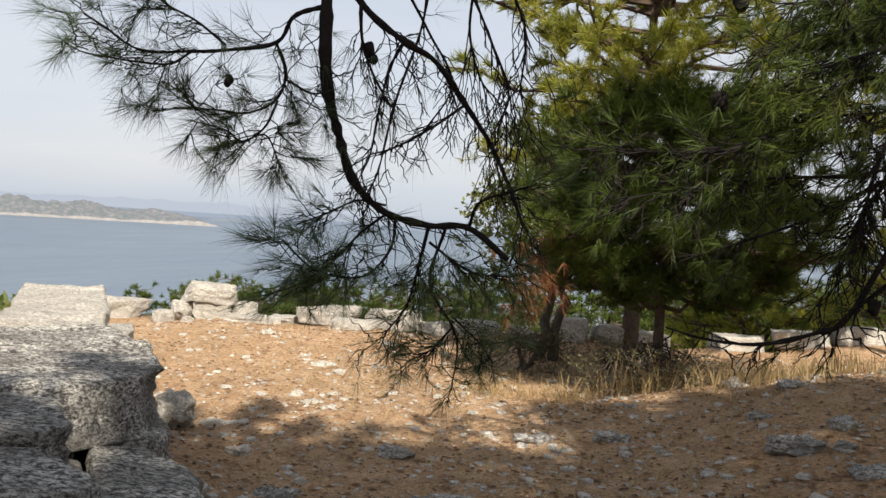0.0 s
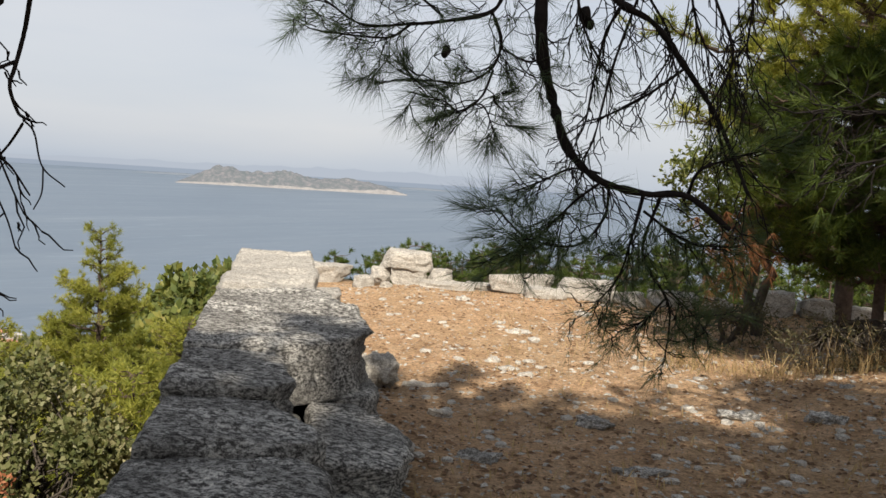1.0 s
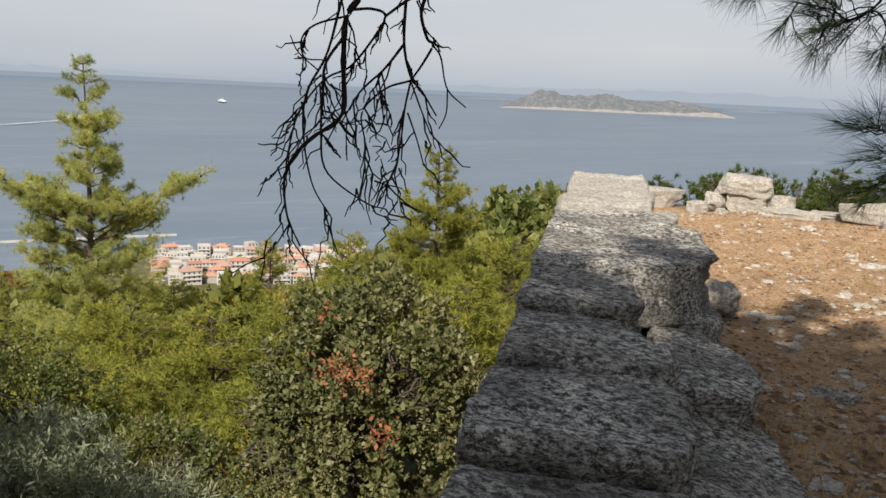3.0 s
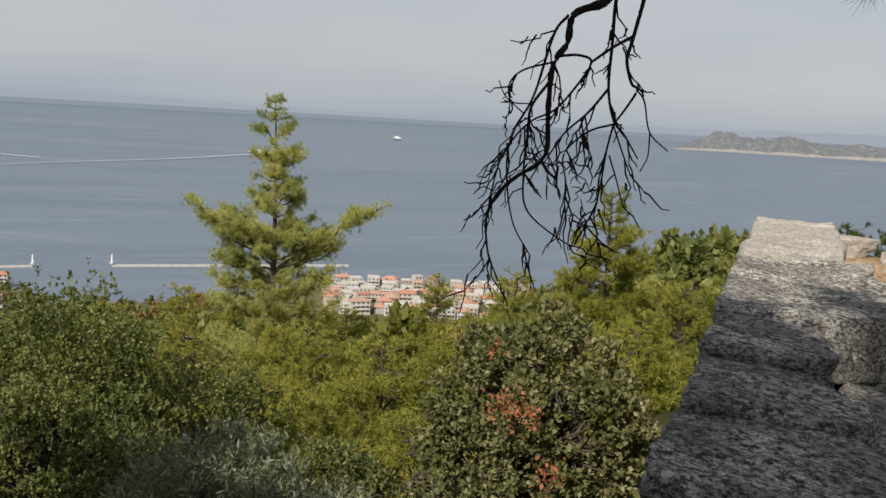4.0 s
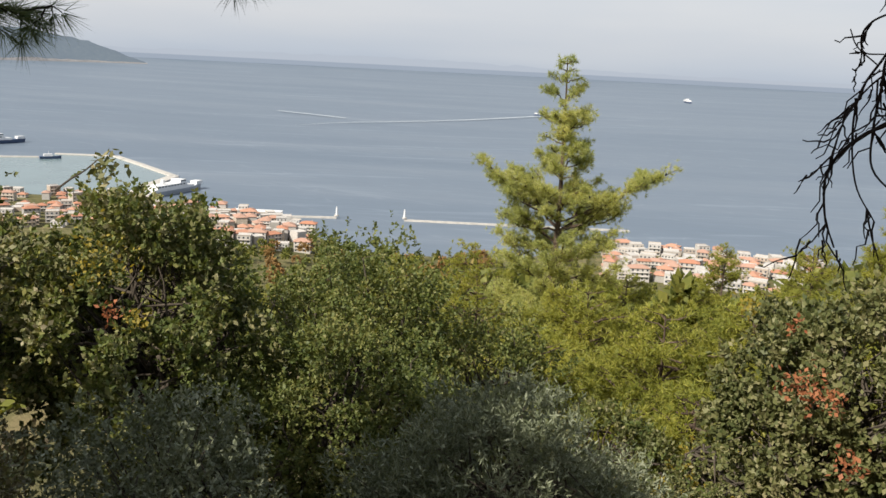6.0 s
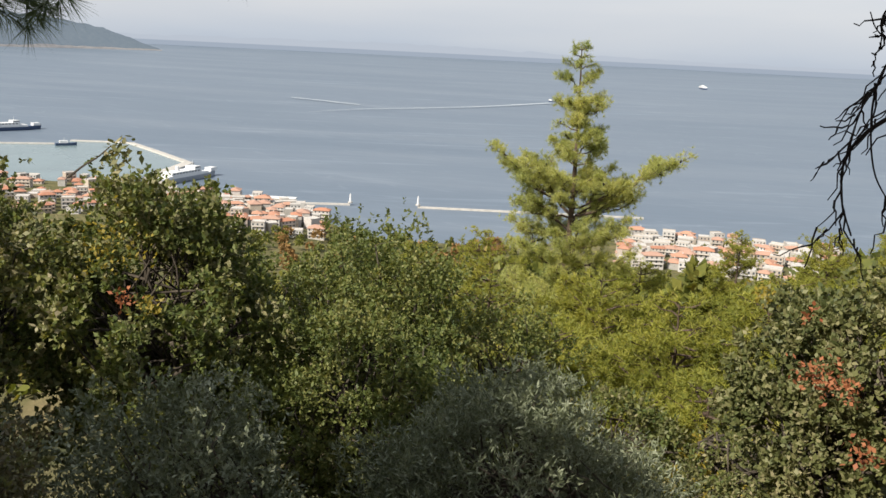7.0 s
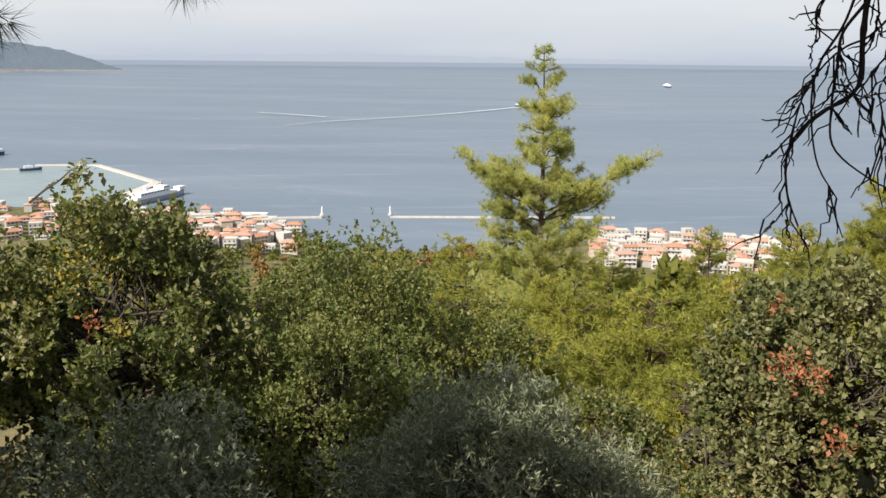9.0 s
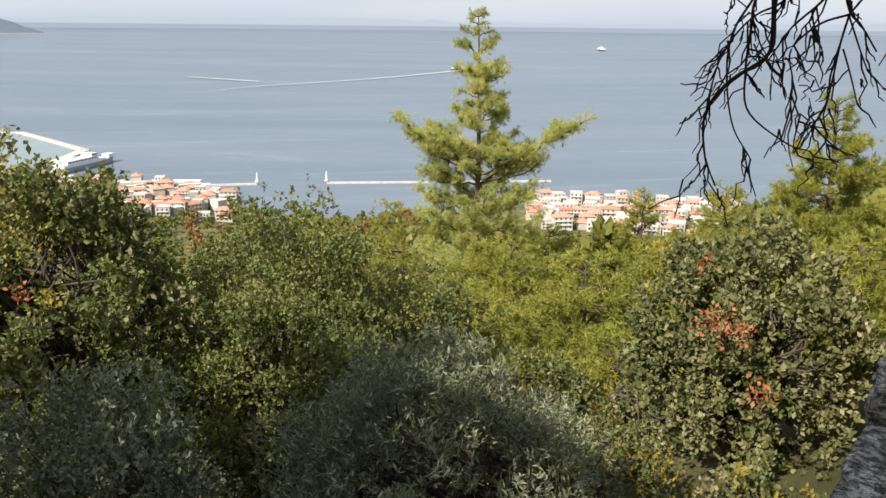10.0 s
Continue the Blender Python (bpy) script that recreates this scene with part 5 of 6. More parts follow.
for turns, rise in (([(73.3, 9.0), (73.8, 6.6), (74.8, 4.4)], ((1.9, -2.6, 5.6), (-1.0, -0.6, 4.4), (-2.3, 1.2, 2.9))), ([(75.6, 8.6), (75.2, 6.6), (74.2, 5.2)], ((1.9, -2.6, 5.6), (-1.0, -0.6, 4.4), (-2.3, 1.1, 2.9))),
                    ([(96.0, 4.6), (91.0, 2.4), (87.0, 1.7), (84.6, 2.1)], ((1.9, -2.6, 5.6), (-1.2, -1.2, 4.2), (-2.6, 0.2, 2.6))), ([(94.0, 7.0), (88.0, 5.6), (84.2, 5.3)], ((1.9, -2.6, 5.6), (-1.2, -1.2, 4.2), (-2.6, 0.2, 2.8)))):
    hanging(over, OVER_INV, SIDE, 2.6, turns, 0.006, 0.003, over_rng, 12, 0.04, 0.09, 0.95, rise, needle=(0.085, 0.0022), per=14, wob=0.02)

# pines standing on and round the terrace
STAND = "pines on the terrace"
right_pine = pine("pine_tree", "dark shaded pine with low drooping branches", 2.65, 10.4, 3.0, 101, lambda u: float(np.interp(u, [0, 0.25, 0.8, 1], [0.8, 1.6, 1.6, 1.05])), 0.95, M_NEEDLE_DARK_SHADED, (0.12, 0.009), 9000, 15, group=STAND, droop=0.05, lift=0.12, gap=0.05)
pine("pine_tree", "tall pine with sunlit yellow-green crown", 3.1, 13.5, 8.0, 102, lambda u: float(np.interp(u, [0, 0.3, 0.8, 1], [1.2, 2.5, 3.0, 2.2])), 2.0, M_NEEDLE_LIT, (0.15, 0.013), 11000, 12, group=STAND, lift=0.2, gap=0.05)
pine("pine_tree", "dark pine with dense green crown", 7.2, 12.4, 8.0, 109, lambda u: float(np.interp(u, [0, 0.4, 0.8, 1], [1.2, 2.4, 2.6, 1.8])), 3.0, M_NEEDLE_DARK_SHADED, (0.15, 0.013), 7000, 11, group=STAND, droop=0.04, lift=0.1, gap=0.05)
dry_rng = np.random.default_rng(77)
dry_spot = np.array(HALL(-7.6, -3.0, 8.3)) - np.array(right_pine.location)
part("dry_spray", needles(dry_spot + dry_rng.normal(0, 0.16, (60, 3)), np.tile((0.1, -0.3, -0.9), (60, 1)), dry_rng, 14, 0.16, 0.009, 0.4), M_NEEDLE_DRY, right_pine, "spray of dead rust-brown needles")["kind"] = "stuff"
near_pine = pine("pine_tree", "dark pine with tangled bare lower branches", 4.4, 6.0, 8.5, 103, lambda u: float(np.interp(u, [0, 0.4, 0.8, 1], [1.2, 2.2, 2.3, 1.6])), 4.3, M_NEEDLE_DARK_SHADED, (0.14, 0.008), 6500, 13, group=STAND, droop=0.04, lift=0.1, gap=0.05)
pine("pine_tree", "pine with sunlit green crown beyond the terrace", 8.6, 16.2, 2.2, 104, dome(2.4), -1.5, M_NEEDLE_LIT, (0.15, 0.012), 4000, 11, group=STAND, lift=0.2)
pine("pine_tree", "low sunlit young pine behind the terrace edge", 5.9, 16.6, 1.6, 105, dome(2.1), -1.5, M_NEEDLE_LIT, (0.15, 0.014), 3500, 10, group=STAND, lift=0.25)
broadleaf("bush", "dark evergreen bush below the pine", 1.6, 12.2, 2.6, 0.95, 0.9, 1.15, 106, [(M_GREENLEAF, 0, 1)], 9000, (0.06, 0.035), 70, category="bush", spread=0.3)
broadleaf("bush", "grey twiggy bush in the pine's shade", 2.4, 9.9, 0.62, 0.9, 0.6, 0.4, 107, [(M_SCRUB, 0, 1)], 5000, (0.04, 0.012), 80, category="bush", spread=0.3)
broadleaf("bush", "grey twiggy bush in the pine's shade", 1.3, 11.2, 0.5, 0.7, 0.6, 0.32, 108, [(M_SCRUB, 0, 1)], 3500, (0.04, 0.012), 60, category="bush", spread=0.3)
NEAR_INV = Matrix.Translation(-Vector(near_pine.location))
low_rng = np.random.default_rng(23)
for turns, r, tw, g in (([(-28.8, 1.7), (-26.3, -3.8), (-24.5, -5.0), (-21.4, -6.0), (-18.4, -6.0), (-15.9, -5.5)], 0.02, 40, 0.12), ([(-28.2, 10.7), (-24.7, 9.5), (-21.7, 7.1), (-18.8, 5.8), (-15.1, 5.5), (-10.9, 5.6)], 0.018, 36, 0.35),
                        ([(-28.7, 5.0), (-24.4, 2.2), (-21.0, 0.6), (-16.4, -1.3)], 0.016, 36, 0.2), ([(-30, 8.0), (-27.0, 3.0), (-25.6, -1.0)], 0.014, 36, 0.1), ([(-30, 11.0), (-27.5, 6.0), (-26.5, 1.5)], 0.014, 36, 0.1),
                        ([(-28.0, 14.0), (-24.5, 12.8), (-20.5, 12.0)], 0.014, 34, 0.6), ([(-26.0, 4.5), (-20.0, 4.0), (-13.0, 2.5)], 0.012, 36, 0.5), ([(-29, -1), (-27, -3), (-26.5, -4.5)], 0.012, 20, 0.05),
                        ([(-31, 13.0), (-26, 11.5), (-21, 9.8)], 0.014, 40, 0.7), ([(-31, 15.5), (-27, 15.0), (-22, 14.5)], 0.014, 40, 0.8), ([(-31, 9.0), (-27, 8.2), (-22.5, 7.8)], 0.012, 40, 0.7)):
    hanging(near_pine, NEAR_INV, HALL, 5.2, turns, r, 0.005, low_rng, int(tw * (0.4 if turns[-1][1] < -1.2 else 1.6)), 0.15, 0.42 if turns[-1][1] > -1.2 else 0.25, g * 0.85, ((4.4, 6.0, 2.6), (3.7, 6.0, 2.4)) if turns[0][1] > 3 else ((4.4, 6.0, 1.9), (3.6, 6.0, 1.7)), needle=(0.13, 0.004), per=14, mat=M_NEEDLE_DARK_SHADED, wob=0.1, down=0.5, stout=2.0)
for az, el, s in ((-18.1, 8.2, 0.09), (-18.9, 14.0, 0.09), (-27.6, -3.6, 0.07)):
    part("cone", rock(s, s, s * 1.25, 820 + az, 5, 2.4, 0.15), M_TWIG_SHADED, near_pine, "dark pine cone", True, NEAR_INV @ pose(*HALL(az, el, 5.2)))
# pines behind, which shade the wall and the bushes below it
pine("pine_tree", "tall pine standing behind the wall's near end", -4.0, -3.8, 6.6, 111, dome(2.9), 1.0, M_NEEDLE_DARK_SHADED, (0.20, 0.04), 7500, 9, group=STAND, lift=0.2, gap=0.05, lite=True)
pine("pine_tree", "tall pine standing behind the wall's near end", -8.4, -4.4, 4.3, 112, dome(2.2), -1.5, M_NEEDLE_DARK_SHADED, (0.17, 0.022), 5500, 11, group=STAND, lift=0.2, gap=0.05)

# pine added out of view; its crown shades the mound and right-hand branches
pine("pine_tree", "unseen pine added to shade the terrace mound", 5.6, -1.4, 9.0, 114, dome(2.8), 4.8, M_NEEDLE_DARK_SHADED, (0.22, 0.04), 4200, 7, group=STAND, lift=0.2, gap=0.05)

# a leafy twig standing above the oak
OAK_SPOT = seen_from(-0.19, 1.15, 1.58)
twig_rng = np.random.default_rng(5)
twig = base("twig", OAK_SPOT(84.5, -8.2, 9.0), "thin oak twig with a few leaves above the crown", "twig")
TW = Matrix.Translation(-Vector(twig.location))
stem = crooked(OAK_SPOT, 9.0, [(84.5, -8.6), (83.6, -7.9), (82.8, -7.4), (82.0, -6.7)], twig_rng)
part("stem", tube(stem, np.linspace(0.012, 0.006, len(stem)), 5), M_GREYBARK, twig, at=TW)
part("leaf_spray", leaves(np.repeat(stem[-4:], 16, 0) + twig_rng.normal(0, 0.07, (64, 3)) + np.array((0, 0.1, -0.03)), twig_rng, 0.10, 0.055), M_OAK, twig, at=TW)["kind"] = "stuff"

# ---- far shores ----


# Far land: a pale haze colour is mixed into the emission.
def backdrop_material(name, stops, pale, haze_glow):
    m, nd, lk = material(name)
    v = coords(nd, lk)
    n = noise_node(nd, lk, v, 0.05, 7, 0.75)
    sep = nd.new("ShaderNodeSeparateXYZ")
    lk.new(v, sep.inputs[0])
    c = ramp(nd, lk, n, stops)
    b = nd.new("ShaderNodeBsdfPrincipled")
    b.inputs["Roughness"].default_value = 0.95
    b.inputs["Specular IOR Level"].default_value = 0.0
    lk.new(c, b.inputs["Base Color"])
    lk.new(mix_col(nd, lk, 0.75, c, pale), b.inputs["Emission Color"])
    b.inputs["Emission Strength"].default_value = haze_glow
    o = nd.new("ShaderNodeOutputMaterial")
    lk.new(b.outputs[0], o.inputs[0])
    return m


# the last two values set how much haze each shore gives off
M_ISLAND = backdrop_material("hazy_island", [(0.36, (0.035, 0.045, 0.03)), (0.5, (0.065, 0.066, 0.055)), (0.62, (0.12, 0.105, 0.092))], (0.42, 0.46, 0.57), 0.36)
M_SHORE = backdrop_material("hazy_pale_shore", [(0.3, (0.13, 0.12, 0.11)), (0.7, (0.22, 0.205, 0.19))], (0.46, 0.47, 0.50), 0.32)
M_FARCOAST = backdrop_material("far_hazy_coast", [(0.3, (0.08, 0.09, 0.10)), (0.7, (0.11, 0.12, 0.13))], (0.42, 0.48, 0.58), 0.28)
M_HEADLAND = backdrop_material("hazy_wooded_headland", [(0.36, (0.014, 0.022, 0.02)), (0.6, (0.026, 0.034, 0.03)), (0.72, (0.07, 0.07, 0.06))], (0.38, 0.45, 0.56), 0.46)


def far_land(az0, az1, d0, d1, heights, depth, rough, seed, rows=12, n=160):
    """A strip of far land between two bearings, with a profile of heights along it, rounded across."""
    s = np.linspace(0, 1, n)
    az = az0 + (az1 - az0) * s
    d = d0 + (d1 - d0) * s
    h = np.interp(s, np.linspace(0, 1, len(heights)), heights)
    v = []
    for k in range(rows + 1):
        u = k / rows
        p = sea_point(az, d * (1 + depth * u))
        rough_n = fbm(np.c_[az * 0.9, np.full(n, u * 3), np.zeros(n)], 1.3, seed, 4)
        p[:, 2] = sea_point(az, d)[:, 2] - 1.5 + (h * (1 + rough * rough_n)) * math.sin(min(1.0, 0.02 + u * 1.1) * math.pi * 0.5) ** 0.8 + u * 2
        v.append(p)
    v = np.array(v).reshape(-1, 3)
    i, j = np.meshgrid(np.arange(rows), np.arange(n - 1), indexing="ij")
    f = np.stack([i * n + j, i * n + j + 1, (i + 1) * n + j + 1, (i + 1) * n + j], -1).reshape(-1, 4)
    return v, f


island = base("island", tuple(sea_point(20.5, 7400)), "low rocky island with a pale shore, far off in haze", "island", kind="structure")
ISL = Matrix.Translation(-Vector(island.location))
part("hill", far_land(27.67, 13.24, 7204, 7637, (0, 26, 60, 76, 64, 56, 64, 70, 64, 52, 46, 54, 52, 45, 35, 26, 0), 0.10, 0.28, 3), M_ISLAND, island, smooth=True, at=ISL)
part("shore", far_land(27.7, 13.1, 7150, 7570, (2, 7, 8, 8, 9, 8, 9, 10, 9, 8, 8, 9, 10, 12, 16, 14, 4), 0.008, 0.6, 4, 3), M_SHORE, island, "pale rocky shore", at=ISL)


# Pure emission in one haze colour, with no surface under it.
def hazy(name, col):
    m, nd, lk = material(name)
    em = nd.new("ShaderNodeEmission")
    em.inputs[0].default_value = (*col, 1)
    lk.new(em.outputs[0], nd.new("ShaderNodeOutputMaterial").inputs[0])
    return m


# mountain outline filled with an even glowing haze colour
single("far_mountains", far_land(125, -60, 17800, 17800, (44, 50, 40, 46, 38, 52, 58, 44, 38, 46, 60, 72, 62, 46, 40, 36, 48, 40, 36), 0.01, 0.25, 12, 5, 240), hazy("mountain_haze_colour", (0.345, 0.38, 0.435)), (0, 0, 0), "faint mainland mountains as a strip glowing in haze colour", "mountains", kind="structure")
# haze strip added where the sea sheet ends, to soften the horizon
single("far_water", far_land(125, -60, 17000, 17000, (22, 23, 22, 22, 23, 22), 0.01, 0.02, 13, 4, 200), hazy("horizon_haze_colour", (0.255, 0.295, 0.355)), (0, 0, 0), "glowing strip of haze colour over the far end of the sea", "sea", kind="structure")
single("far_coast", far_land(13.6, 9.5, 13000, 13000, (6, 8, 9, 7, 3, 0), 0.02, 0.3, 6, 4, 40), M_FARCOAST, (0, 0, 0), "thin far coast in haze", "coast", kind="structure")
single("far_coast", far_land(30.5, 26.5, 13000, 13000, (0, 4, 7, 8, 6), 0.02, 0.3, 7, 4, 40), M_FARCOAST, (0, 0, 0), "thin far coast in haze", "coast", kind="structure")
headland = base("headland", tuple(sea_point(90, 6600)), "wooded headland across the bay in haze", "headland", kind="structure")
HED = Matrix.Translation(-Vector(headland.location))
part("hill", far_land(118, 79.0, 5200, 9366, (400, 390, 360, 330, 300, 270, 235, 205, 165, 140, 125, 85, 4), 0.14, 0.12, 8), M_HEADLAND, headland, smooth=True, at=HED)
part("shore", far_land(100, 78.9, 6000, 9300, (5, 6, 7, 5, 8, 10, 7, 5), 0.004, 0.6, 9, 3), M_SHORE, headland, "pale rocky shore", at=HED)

# ---- harbour ----
M_CONCRETE = plain_material("pale_concrete", (0.42, 0.405, 0.375), 0.9, 0.15, 0.2)
M_WHITE = plain_material("white_paint", (0.66, 0.67, 0.67), 0.5, 0.06, 0.3)
M_HULL = plain_material("dark_blue_hull", (0.06, 0.09, 0.16), 0.5, 0.1, 0.2)
M_GLASSY = plain_material("dark_window", (0.05, 0.06, 0.075), 0.15, 0.1, 1.0, 0.6)
M_FOAM = plain_material("foam", (0.60, 0.64, 0.66), 0.9, 0.1, 0.05)


def strip(points, width, z0, z1):
    """A mole of given width along a line."""
    p = np.asarray(points, float)
    t = unit(np.gradient(p, axis=0))
    nrm = np.c_[-t[:, 1], t[:, 0]]
    v = []
    for q, m in zip(p, nrm):
        for sgn, z in ((-0.65, z0), (-0.5, z1), (0.5, z1), (0.65, z0)):
            v.append((q[0] + m[0] * sgn * width, q[1] + m[1] * sgn * width, z))
    f = []
    for k in range(len(p) - 1):
        a, b = 4 * k, 4 * k + 4
        f += [(a, b, b + 1, a + 1), (a + 1, b + 1, b + 2, a + 2), (a + 2, b + 2, b + 3, a + 3)]
    f += [(0, 1, 2, 3), (4 * len(p) - 1, 4 * len(p) - 2, 4 * len(p) - 3, 4 * len(p) - 4)]
    return np.array(v), np.array(f)


def pier(points, width, label):
    return single("pier", strip(points, width, SEA - 3, SEA + 1.4), M_CONCRETE, (0, 0, 0), label, "pier", "harbour piers")


pier([(-1262, -80), (-1240, 0), (-1232, 50), (-1221, 106)], 5, "pale concrete mole of the harbour")
pier([(-1256, 128), (-1240, 165), (-1222, 198)], 6, "pale concrete mole of the harbour")
pier([(-1222, 198), (-1120, 214), (-1020, 228)], 8, "pale concrete mole with a bend")
pier([(-1020, 228), (-980, 204), (-944, 180)], 12, "pale concrete quay beside the ferry")
pier([(-700, 361), (-675, 405), (-640, 468), (-600, 540)], 3.5, "long low pier with a small white beacon")
pier([(-727, 306), (-736, 285), (-752, 240)], 3.5, "short low pier with a small white beacon")


def lathe(prof, sides=10):
    v = [(r * math.cos(6.2832 * j / sides), r * math.sin(6.2832 * j / sides), z) for r, z in prof for j in range(sides)]
    f = [(i * sides + j, i * sides + (j + 1) % sides, (i + 1) * sides + (j + 1) % sides, (i + 1) * sides + j) for i in range(len(prof) - 1) for j in range(sides)]
    return np.array(v), np.array(f)


for x, y in ((-700.5, 361.5), (-727.5, 306.5)):
    b = base("lighthouse", (x, y, SEA + 2), "small white harbour beacon on the pier's end", "lighthouse", "harbour beacons")
    part("plinth", lathe([(0, 0), (2.2, 0), (2.2, 1.2), (0, 1.2)]), M_CONCRETE, b)
    part("tower", lathe([(0, 1.2), (1.1, 1.2), (0.7, 6.5), (0, 6.5)]), M_WHITE, b)
    part("lantern", lathe([(0, 6.5), (0.9, 6.5), (0.9, 7.0), (0.5, 7.1), (0.5, 8.2), (0, 8.9)]), M_WHITE, b)


def hull(length, beam, high, seed=0):
    """A ship's hull with a pointed, flared bow towards +x."""
    n = 12
    v, f = [], []
    for k in range(n + 1):
        s = k / n
        w = beam / 2 * (1 if s < 0.62 else max(0.02, 1 - ((s - 0.62) / 0.38) ** 2))
        x = (s - 0.5) * length
        sheer = high * (1 + 0.25 * max(0, s - 0.7) / 0.3)
        flare = 0.75
        v += [(x * (1 if s < 0.9 else 0.97), -w * flare, -0.5), (x, -w, sheer), (x, w, sheer), (x * (1 if s < 0.9 else 0.97), w * flare, -0.5)]
    for k in range(n):
        a, b = 4 * k, 4 * k + 4
        f += [(a, b, b + 1, a + 1), (a + 1, b + 1, b + 2, a + 2), (a + 2, b + 2, b + 3, a + 3)]
    f += [(3, 2, 1, 0), (4 * n, 4 * n + 1, 4 * n + 2, 4 * n + 3)]
    return np.array(v), np.array(f)


def ferry(x, y, turn, length, label, k):
    b = base("ferry", (x, y, SEA + 0.3), label, "ferry", "ferries in the bay", turn=turn)
    u = length / 88.0
    part("hull", hull(length, 15 * u, 4.5 * u), M_HULL if k else plain_material("grey_hull", (0.35, 0.38, 0.42), 0.5, 0.1, 0.2), b)
    part("upper_hull", box(-40 * u, 22 * u, -7.3 * u, 7.3 * u, 4.5 * u, 7.0 * u), M_WHITE, b)
    cab = part("deckhouse", box(-34 * u, 12 * u, -6.6 * u, 6.6 * u, 7.0 * u, 10.2 * u), M_WHITE, b)
    for j in range(9):
        part("window", box(-32 * u + j * 4.7 * u, -29 * u + j * 4.7 * u, -6.7 * u, 6.7 * u, 8.3 * u, 9.4 * u), M_GLASSY, cab)
    br = part("bridge", box(2 * u, 11 * u, -6 * u, 6 * u, 10.2 * u, 13.2 * u), M_WHITE, b)
    part("window", box(3 * u, 11.1 * u, -6.1 * u, 6.1 * u, 11.6 * u, 12.6 * u), M_GLASSY, br)
    part("funnel", lathe([(0, 10.2 * u), (2.2 * u, 10.2 * u), (1.8 * u, 15 * u), (0, 15 * u)]), M_WHITE, b, at=pose(-18 * u, 0, 0))
    part("mast", tube([(6 * u, 0, 13 * u), (6 * u, 0, 19 * u)], (0.25 * u, 0.12 * u), 6), M_WHITE, b)
    part("ramp", box(31 * u, 41 * u, -4 * u, 4 * u, 5.2 * u, 8.6 * u), M_WHITE, b)
    return b


ferry(-902, 202, 129.5, 88, "white ferry moored in the harbour", 0)
ferry(-1394, 62, 112, 92, "white ferry with a dark blue hull", 1)
sp = sea_point(53.9, 2700)
ferry(float(sp[0]), float(sp[1]), 205, 70, "small white ferry under way far out on the sea", 1).location[2] = float(sp[2]) + 0.3
sp = sea_point(45.3, 5000)
ferry(float(sp[0]), float(sp[1]), 150, 80, "tiny ship far out in the haze", 1).location[2] = float(sp[2]) + 0.3
b = base("fishing_boat", (-1205, 117, SEA + 0.3), "small blue and white boat beside the mole", "boat", turn=95)
part("hull", hull(26, 7, 3), M_HULL, b)
part("cabin", box(-8, 2, -2.4, 2.4, 3, 6), M_WHITE, b)
part("mast", tube([(-2, 0, 6), (-2, 0, 10)], (0.2, 0.1), 5), M_WHITE, b)


def wake(name, turns, w0, w1, label):
    """A streak of foam on the water through (bearing, distance) turns."""
    c = smooth_curve([sea_point(a, d) for a, d in turns], 60)
    t = unit(np.gradient(c, axis=0))
    nrm = np.c_[-t[:, 1], t[:, 0], np.zeros(len(c))]
    w = np.linspace(w0, w1, len(c))[:, None] * (0.7 + 0.5 * np.abs(fbm(np.c_[np.arange(len(c)), np.zeros(len(c)), np.zeros(len(c))], 0.3, w0, 3))[:, None])
    far = np.linalg.norm(c[:, :2], axis=1)[:, None]
    lift = np.c_[np.zeros((len(c), 2)), 0.4 + 0.0012 * far]
    v = np.stack([c - nrm * w + lift, c + nrm * w + lift], 1).reshape(-1, 3)
    f = np.array([(2 * k, 2 * k + 2, 2 * k + 3, 2 * k + 1) for k in range(len(c) - 1)])
    return single(name, (v, f), M_FOAM, (0, 0, 0), label, "wake", "wakes", smooth=True)


wake("wake", [(53.9, 2681), (59.5, 2258), (66.8, 1987), (70, 1850)], 4, 0.5, "long pale wake behind the far ferry")
basin = np.array([(-1262, -80), (-1236, 20), (-1228, 60), (-1221, 106), (-1256, 128), (-1222, 198), (-1120, 214), (-1020, 228), (-944, 180), (-905, 130), (-900, 60), (-940, -60)], float)
M_BASIN = plain_material("shallow_harbour_water", (0.15, 0.205, 0.215), 0.25, 0.08, 0.02, 0.5)
bm_ = bmesh.new()
bm_.faces.new([bm_.verts.new((x, y, SEA + 0.12)) for x, y in basin])
me_ = bpy.data.meshes.new("harbour_basin")
bm_.to_mesh(me_)
bm_.free()
me_.materials.append(M_BASIN)
tagged(new("harbour_basin", me_), "still grey-green water inside the harbour moles", "water", kind="structure")
wake("wake", [(66.8, 2139), (69, 2230), (71.1, 2320)], 4, 3, "short pale wake on the sea")

# ---- town by the shore ----
M_PLASTER = varied_material("house_plaster", [(0.45, 0.43, 0.40), (0.52, 0.51, 0.49), (0.45, 0.39, 0.32), (0.54, 0.53, 0.52), (0.40, 0.33, 0.27), (0.34, 0.33, 0.31)])
M_TILE = varied_material("roof_tiles", [(0.42, 0.20, 0.125), (0.36, 0.175, 0.115), (0.46, 0.25, 0.17), (0.40, 0.25, 0.19)], 0.85, 2.0)
M_FLATROOF = plain_material("flat_roof", (0.46, 0.44, 0.41), 0.9, 0.2, 0.3)


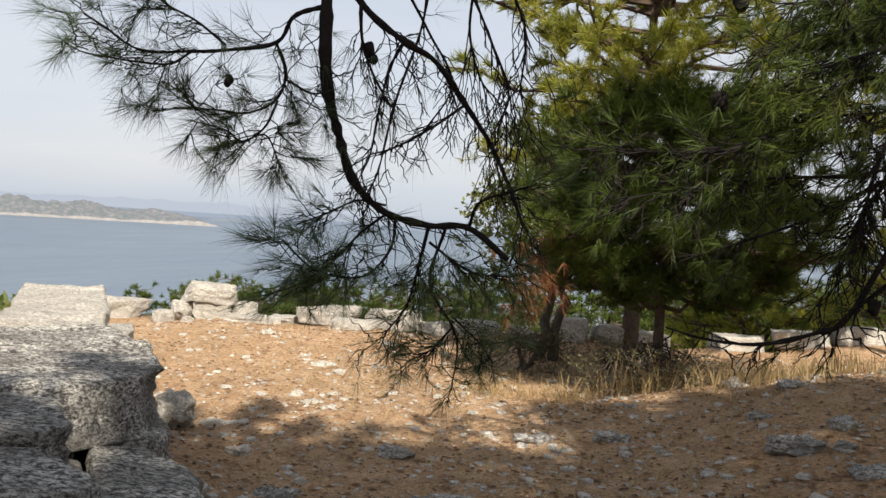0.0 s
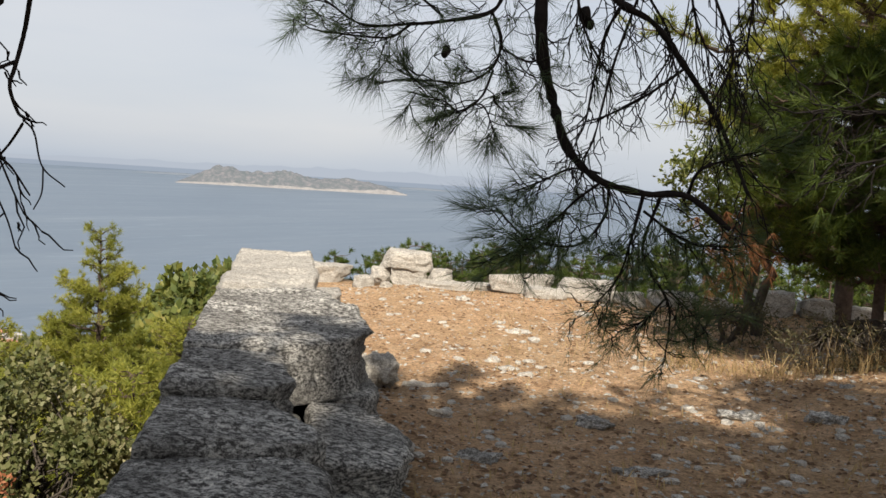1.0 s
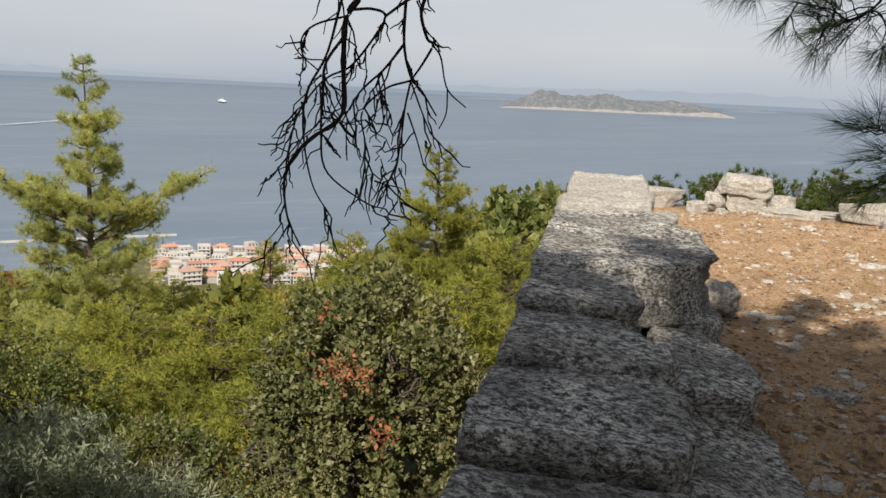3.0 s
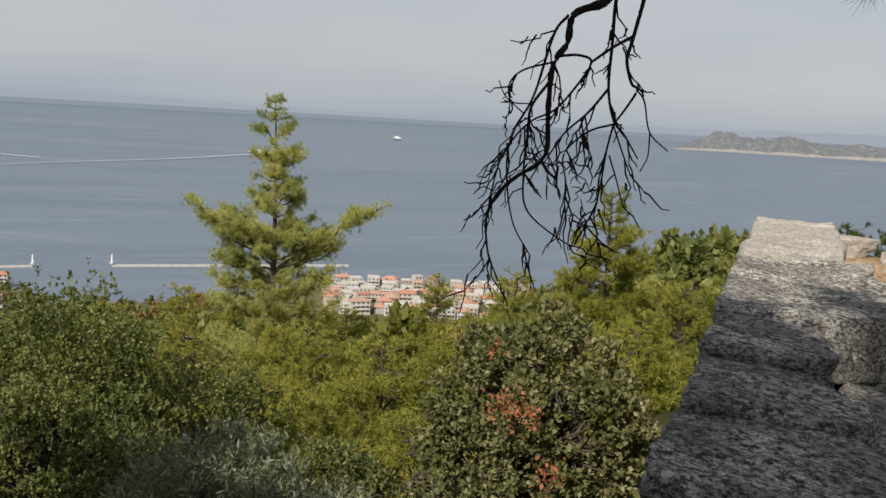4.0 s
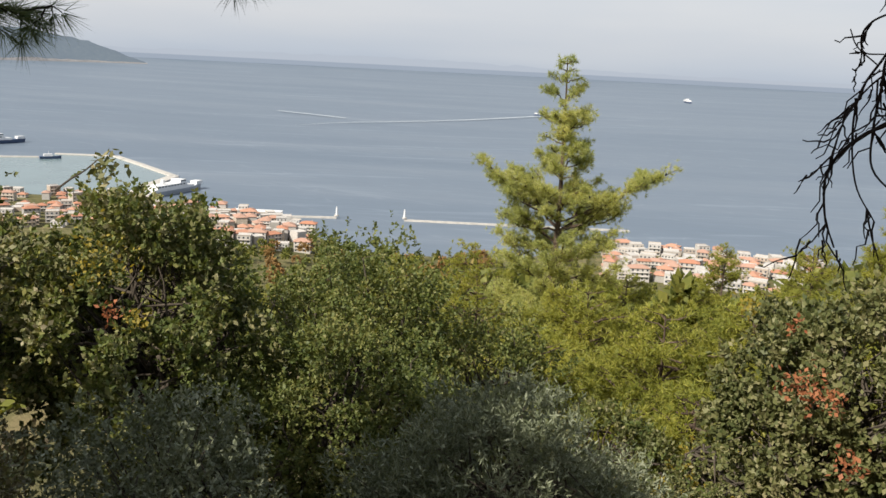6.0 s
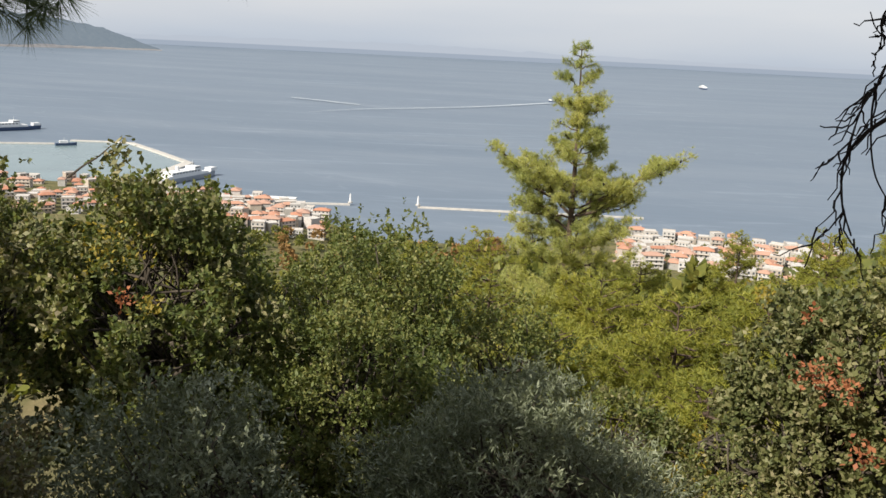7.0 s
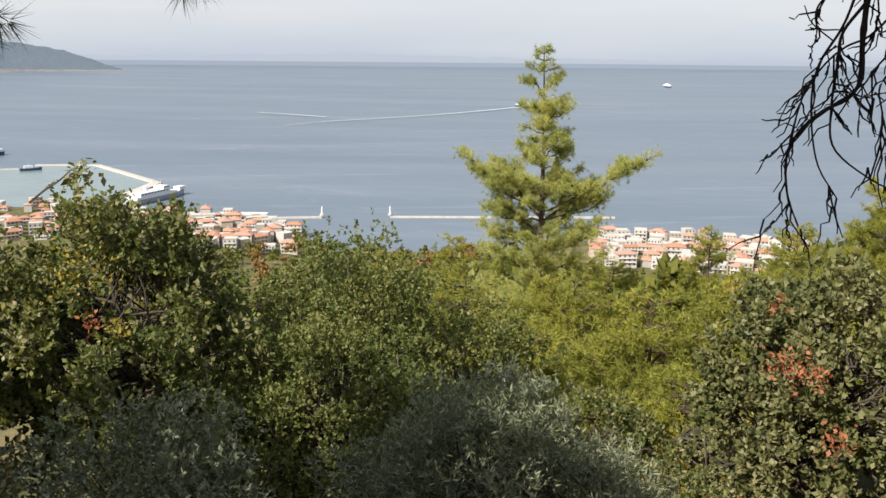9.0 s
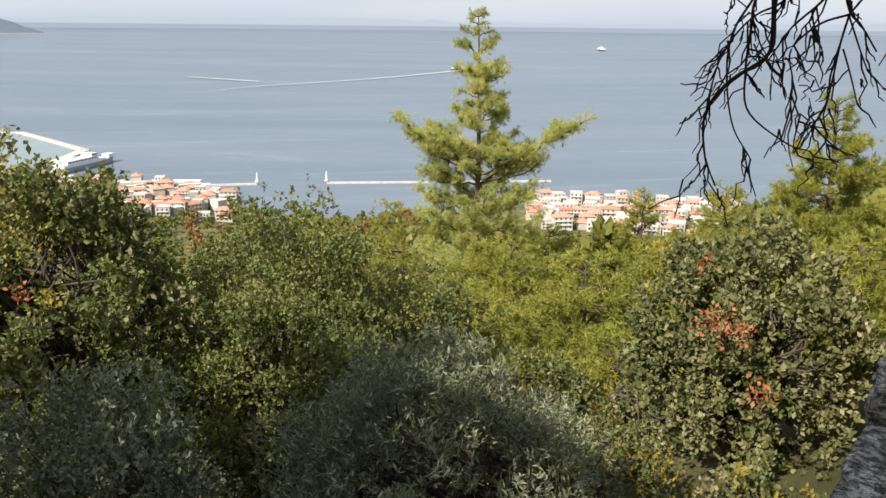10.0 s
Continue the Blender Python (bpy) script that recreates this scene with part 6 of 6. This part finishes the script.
def hip_roof(w, d, z, h, eave=0.5):
    a, b_ = w / 2 + eave, d / 2 + eave
    r = max(0.1, a - b_)
    v = [(-a, -b_, z), (a, -b_, z), (a, b_, z), (-a, b_, z), (-r, 0, z + h), (r, 0, z + h), (-a, -b_, z - 0.25), (a, -b_, z - 0.25), (a, b_, z - 0.25), (-a, b_, z - 0.25)]
    f = [(0, 1, 5, 4), (2, 3, 4, 5), (1, 2, 5, 5), (3, 0, 4, 4), (6, 7, 1, 0), (7, 8, 2, 1), (8, 9, 3, 2), (9, 6, 0, 3), (9, 8, 7, 6)]
    return np.array(v), f


def house(w, d, floors, tiled, turn):
    hgt = 3.0 * floors
    b = base("house", (0, 0, -2000), "white house with an orange tiled roof" if tiled else "white flat-roofed house of the town", "house", "houses of the town")
    part("wall", box(-w / 2, w / 2, -d / 2, d / 2, -3, hgt), M_PLASTER, b)
    if tiled:
        v, f = hip_roof(w, d, hgt, 2.0)
        me = bpy.data.meshes.new("roof")
        me.from_pydata([tuple(q) for q in v], [], [tuple(dict.fromkeys(q)) for q in f])
        me.materials.append(M_TILE)
        rf = part("roof", me, None, b)
        part("chimney", box(w * 0.2, w * 0.2 + 0.7, 0.5, 1.2, hgt + 0.6, hgt + 2.6), M_PLASTER, rf)
    else:
        part("parapet", box(-w / 2 - 0.1, w / 2 + 0.1, -d / 2 - 0.1, -d / 2 + 0.15, hgt, hgt + 0.8), M_PLASTER, b)
        part("parapet", box(-w / 2 - 0.1, w / 2 + 0.1, d / 2 - 0.15, d / 2 + 0.1, hgt, hgt + 0.8), M_PLASTER, b)
        part("roof", box(-w / 2 + 0.02, w / 2 - 0.02, -d / 2 + 0.15, d / 2 - 0.15, hgt + 0.004, hgt + 0.2), M_FLATROOF, b)
    pane = mesh_data("window", *box(-0.6, 0.6, -0.06, 0.06, 0, 1.4), M_GLASSY)
    for fl in range(floors):
        n = int(w // 3)
        for k in range(n):
            part("window", pane, None, b, at=pose((k + 0.5) * w / n - w / 2, -d / 2, fl * 3 + 0.9))
        part("window", pane, None, b, at=pose(w / 2, 0, fl * 3 + 0.9, 0, 0, 90))
        if fl:
            part("balcony", box(-w * 0.4, w * 0.4, -d / 2 - 1.2, -d / 2, fl * 3 - 0.1, fl * 3 + 0.1), M_PLASTER, b)
    return b


PATTERNS = [house(9, 8, 2, True, 0), house(12, 9, 2, True, 0), house(8, 8, 1, True, 0), house(10, 9, 3, False, 0), house(12, 10, 2, False, 0), house(14, 9, 3, True, 0)]
town_rng = np.random.default_rng(31)
placed = []


def settle(count, az0, az1, d0, d1, tries=40):
    for _ in range(count):
        for _ in range(tries):
            az, d = town_rng.uniform(az0, az1), town_rng.uniform(d0, d1)
            a = math.radians(az)
            x, y = EYE_SPOT[0] - d * math.sin(a), EYE_SPOT[1] + d * math.cos(a)
            if float(land(x, y)) > -139.3 and all((x - p) ** 2 + (y - q) ** 2 > 10.0 ** 2 for p, q in placed):
                placed.append((x, y))
                t = az + town_rng.normal(0, 14) + (90 if town_rng.random() < 0.3 else 0)
                m = pose(x, y, float(land(x, y)) + 0.2, 0, 0, t)
                copy_thing(PATTERNS[(0, 1, 3, 3, 4, 4, 5, 2)[town_rng.integers(8)]], m @ Matrix.Scale(town_rng.uniform(0.7, 1.0), 4))
                break


settle(120, 36.3, 49.5, 575, 725)
settle(120, 69.0, 78.6, 615, 805)
settle(80, 78.8, 89, 700, 935)
settle(8, 53, 56, 430, 480)
for p in PATTERNS:
    for o in list(p.children_recursive) + [p]:
        bpy.data.objects.remove(o)
hall = base("hall", (-748, 240, -139), "long white quayside hall with a flat roof", "building", turn=72 - 12)
part("wall", box(-21, 21, -5, 5, -2, 5), M_PLASTER, hall)
part("roof", box(-21.4, 21.4, -5.4, 5.4, 5.0, 5.5), M_WHITE, hall)
for k in range(12):
    part("window", box(-19.5 + k * 3.3, -17.7 + k * 3.3, -5.06, -4.9, 1.6, 3.4), M_GLASSY, hall)
single("street_trees", wood(150, 9, 38, 90, 480, 760, 7.0, lambda az, d, x, y, z: all((x - p) ** 2 + (y - q) ** 2 > 49 for p, q in placed), False), M_FOREST, (0, 0, 0), "garden and street trees among the houses", "trees", kind="stuff")
single("street_trees", wood(60, 10, 55, 72, 430, 640, 9.0, None, False), M_BROWNLEAF, (0, 0, 0), "brown autumn trees by the shore", "trees", kind="stuff")
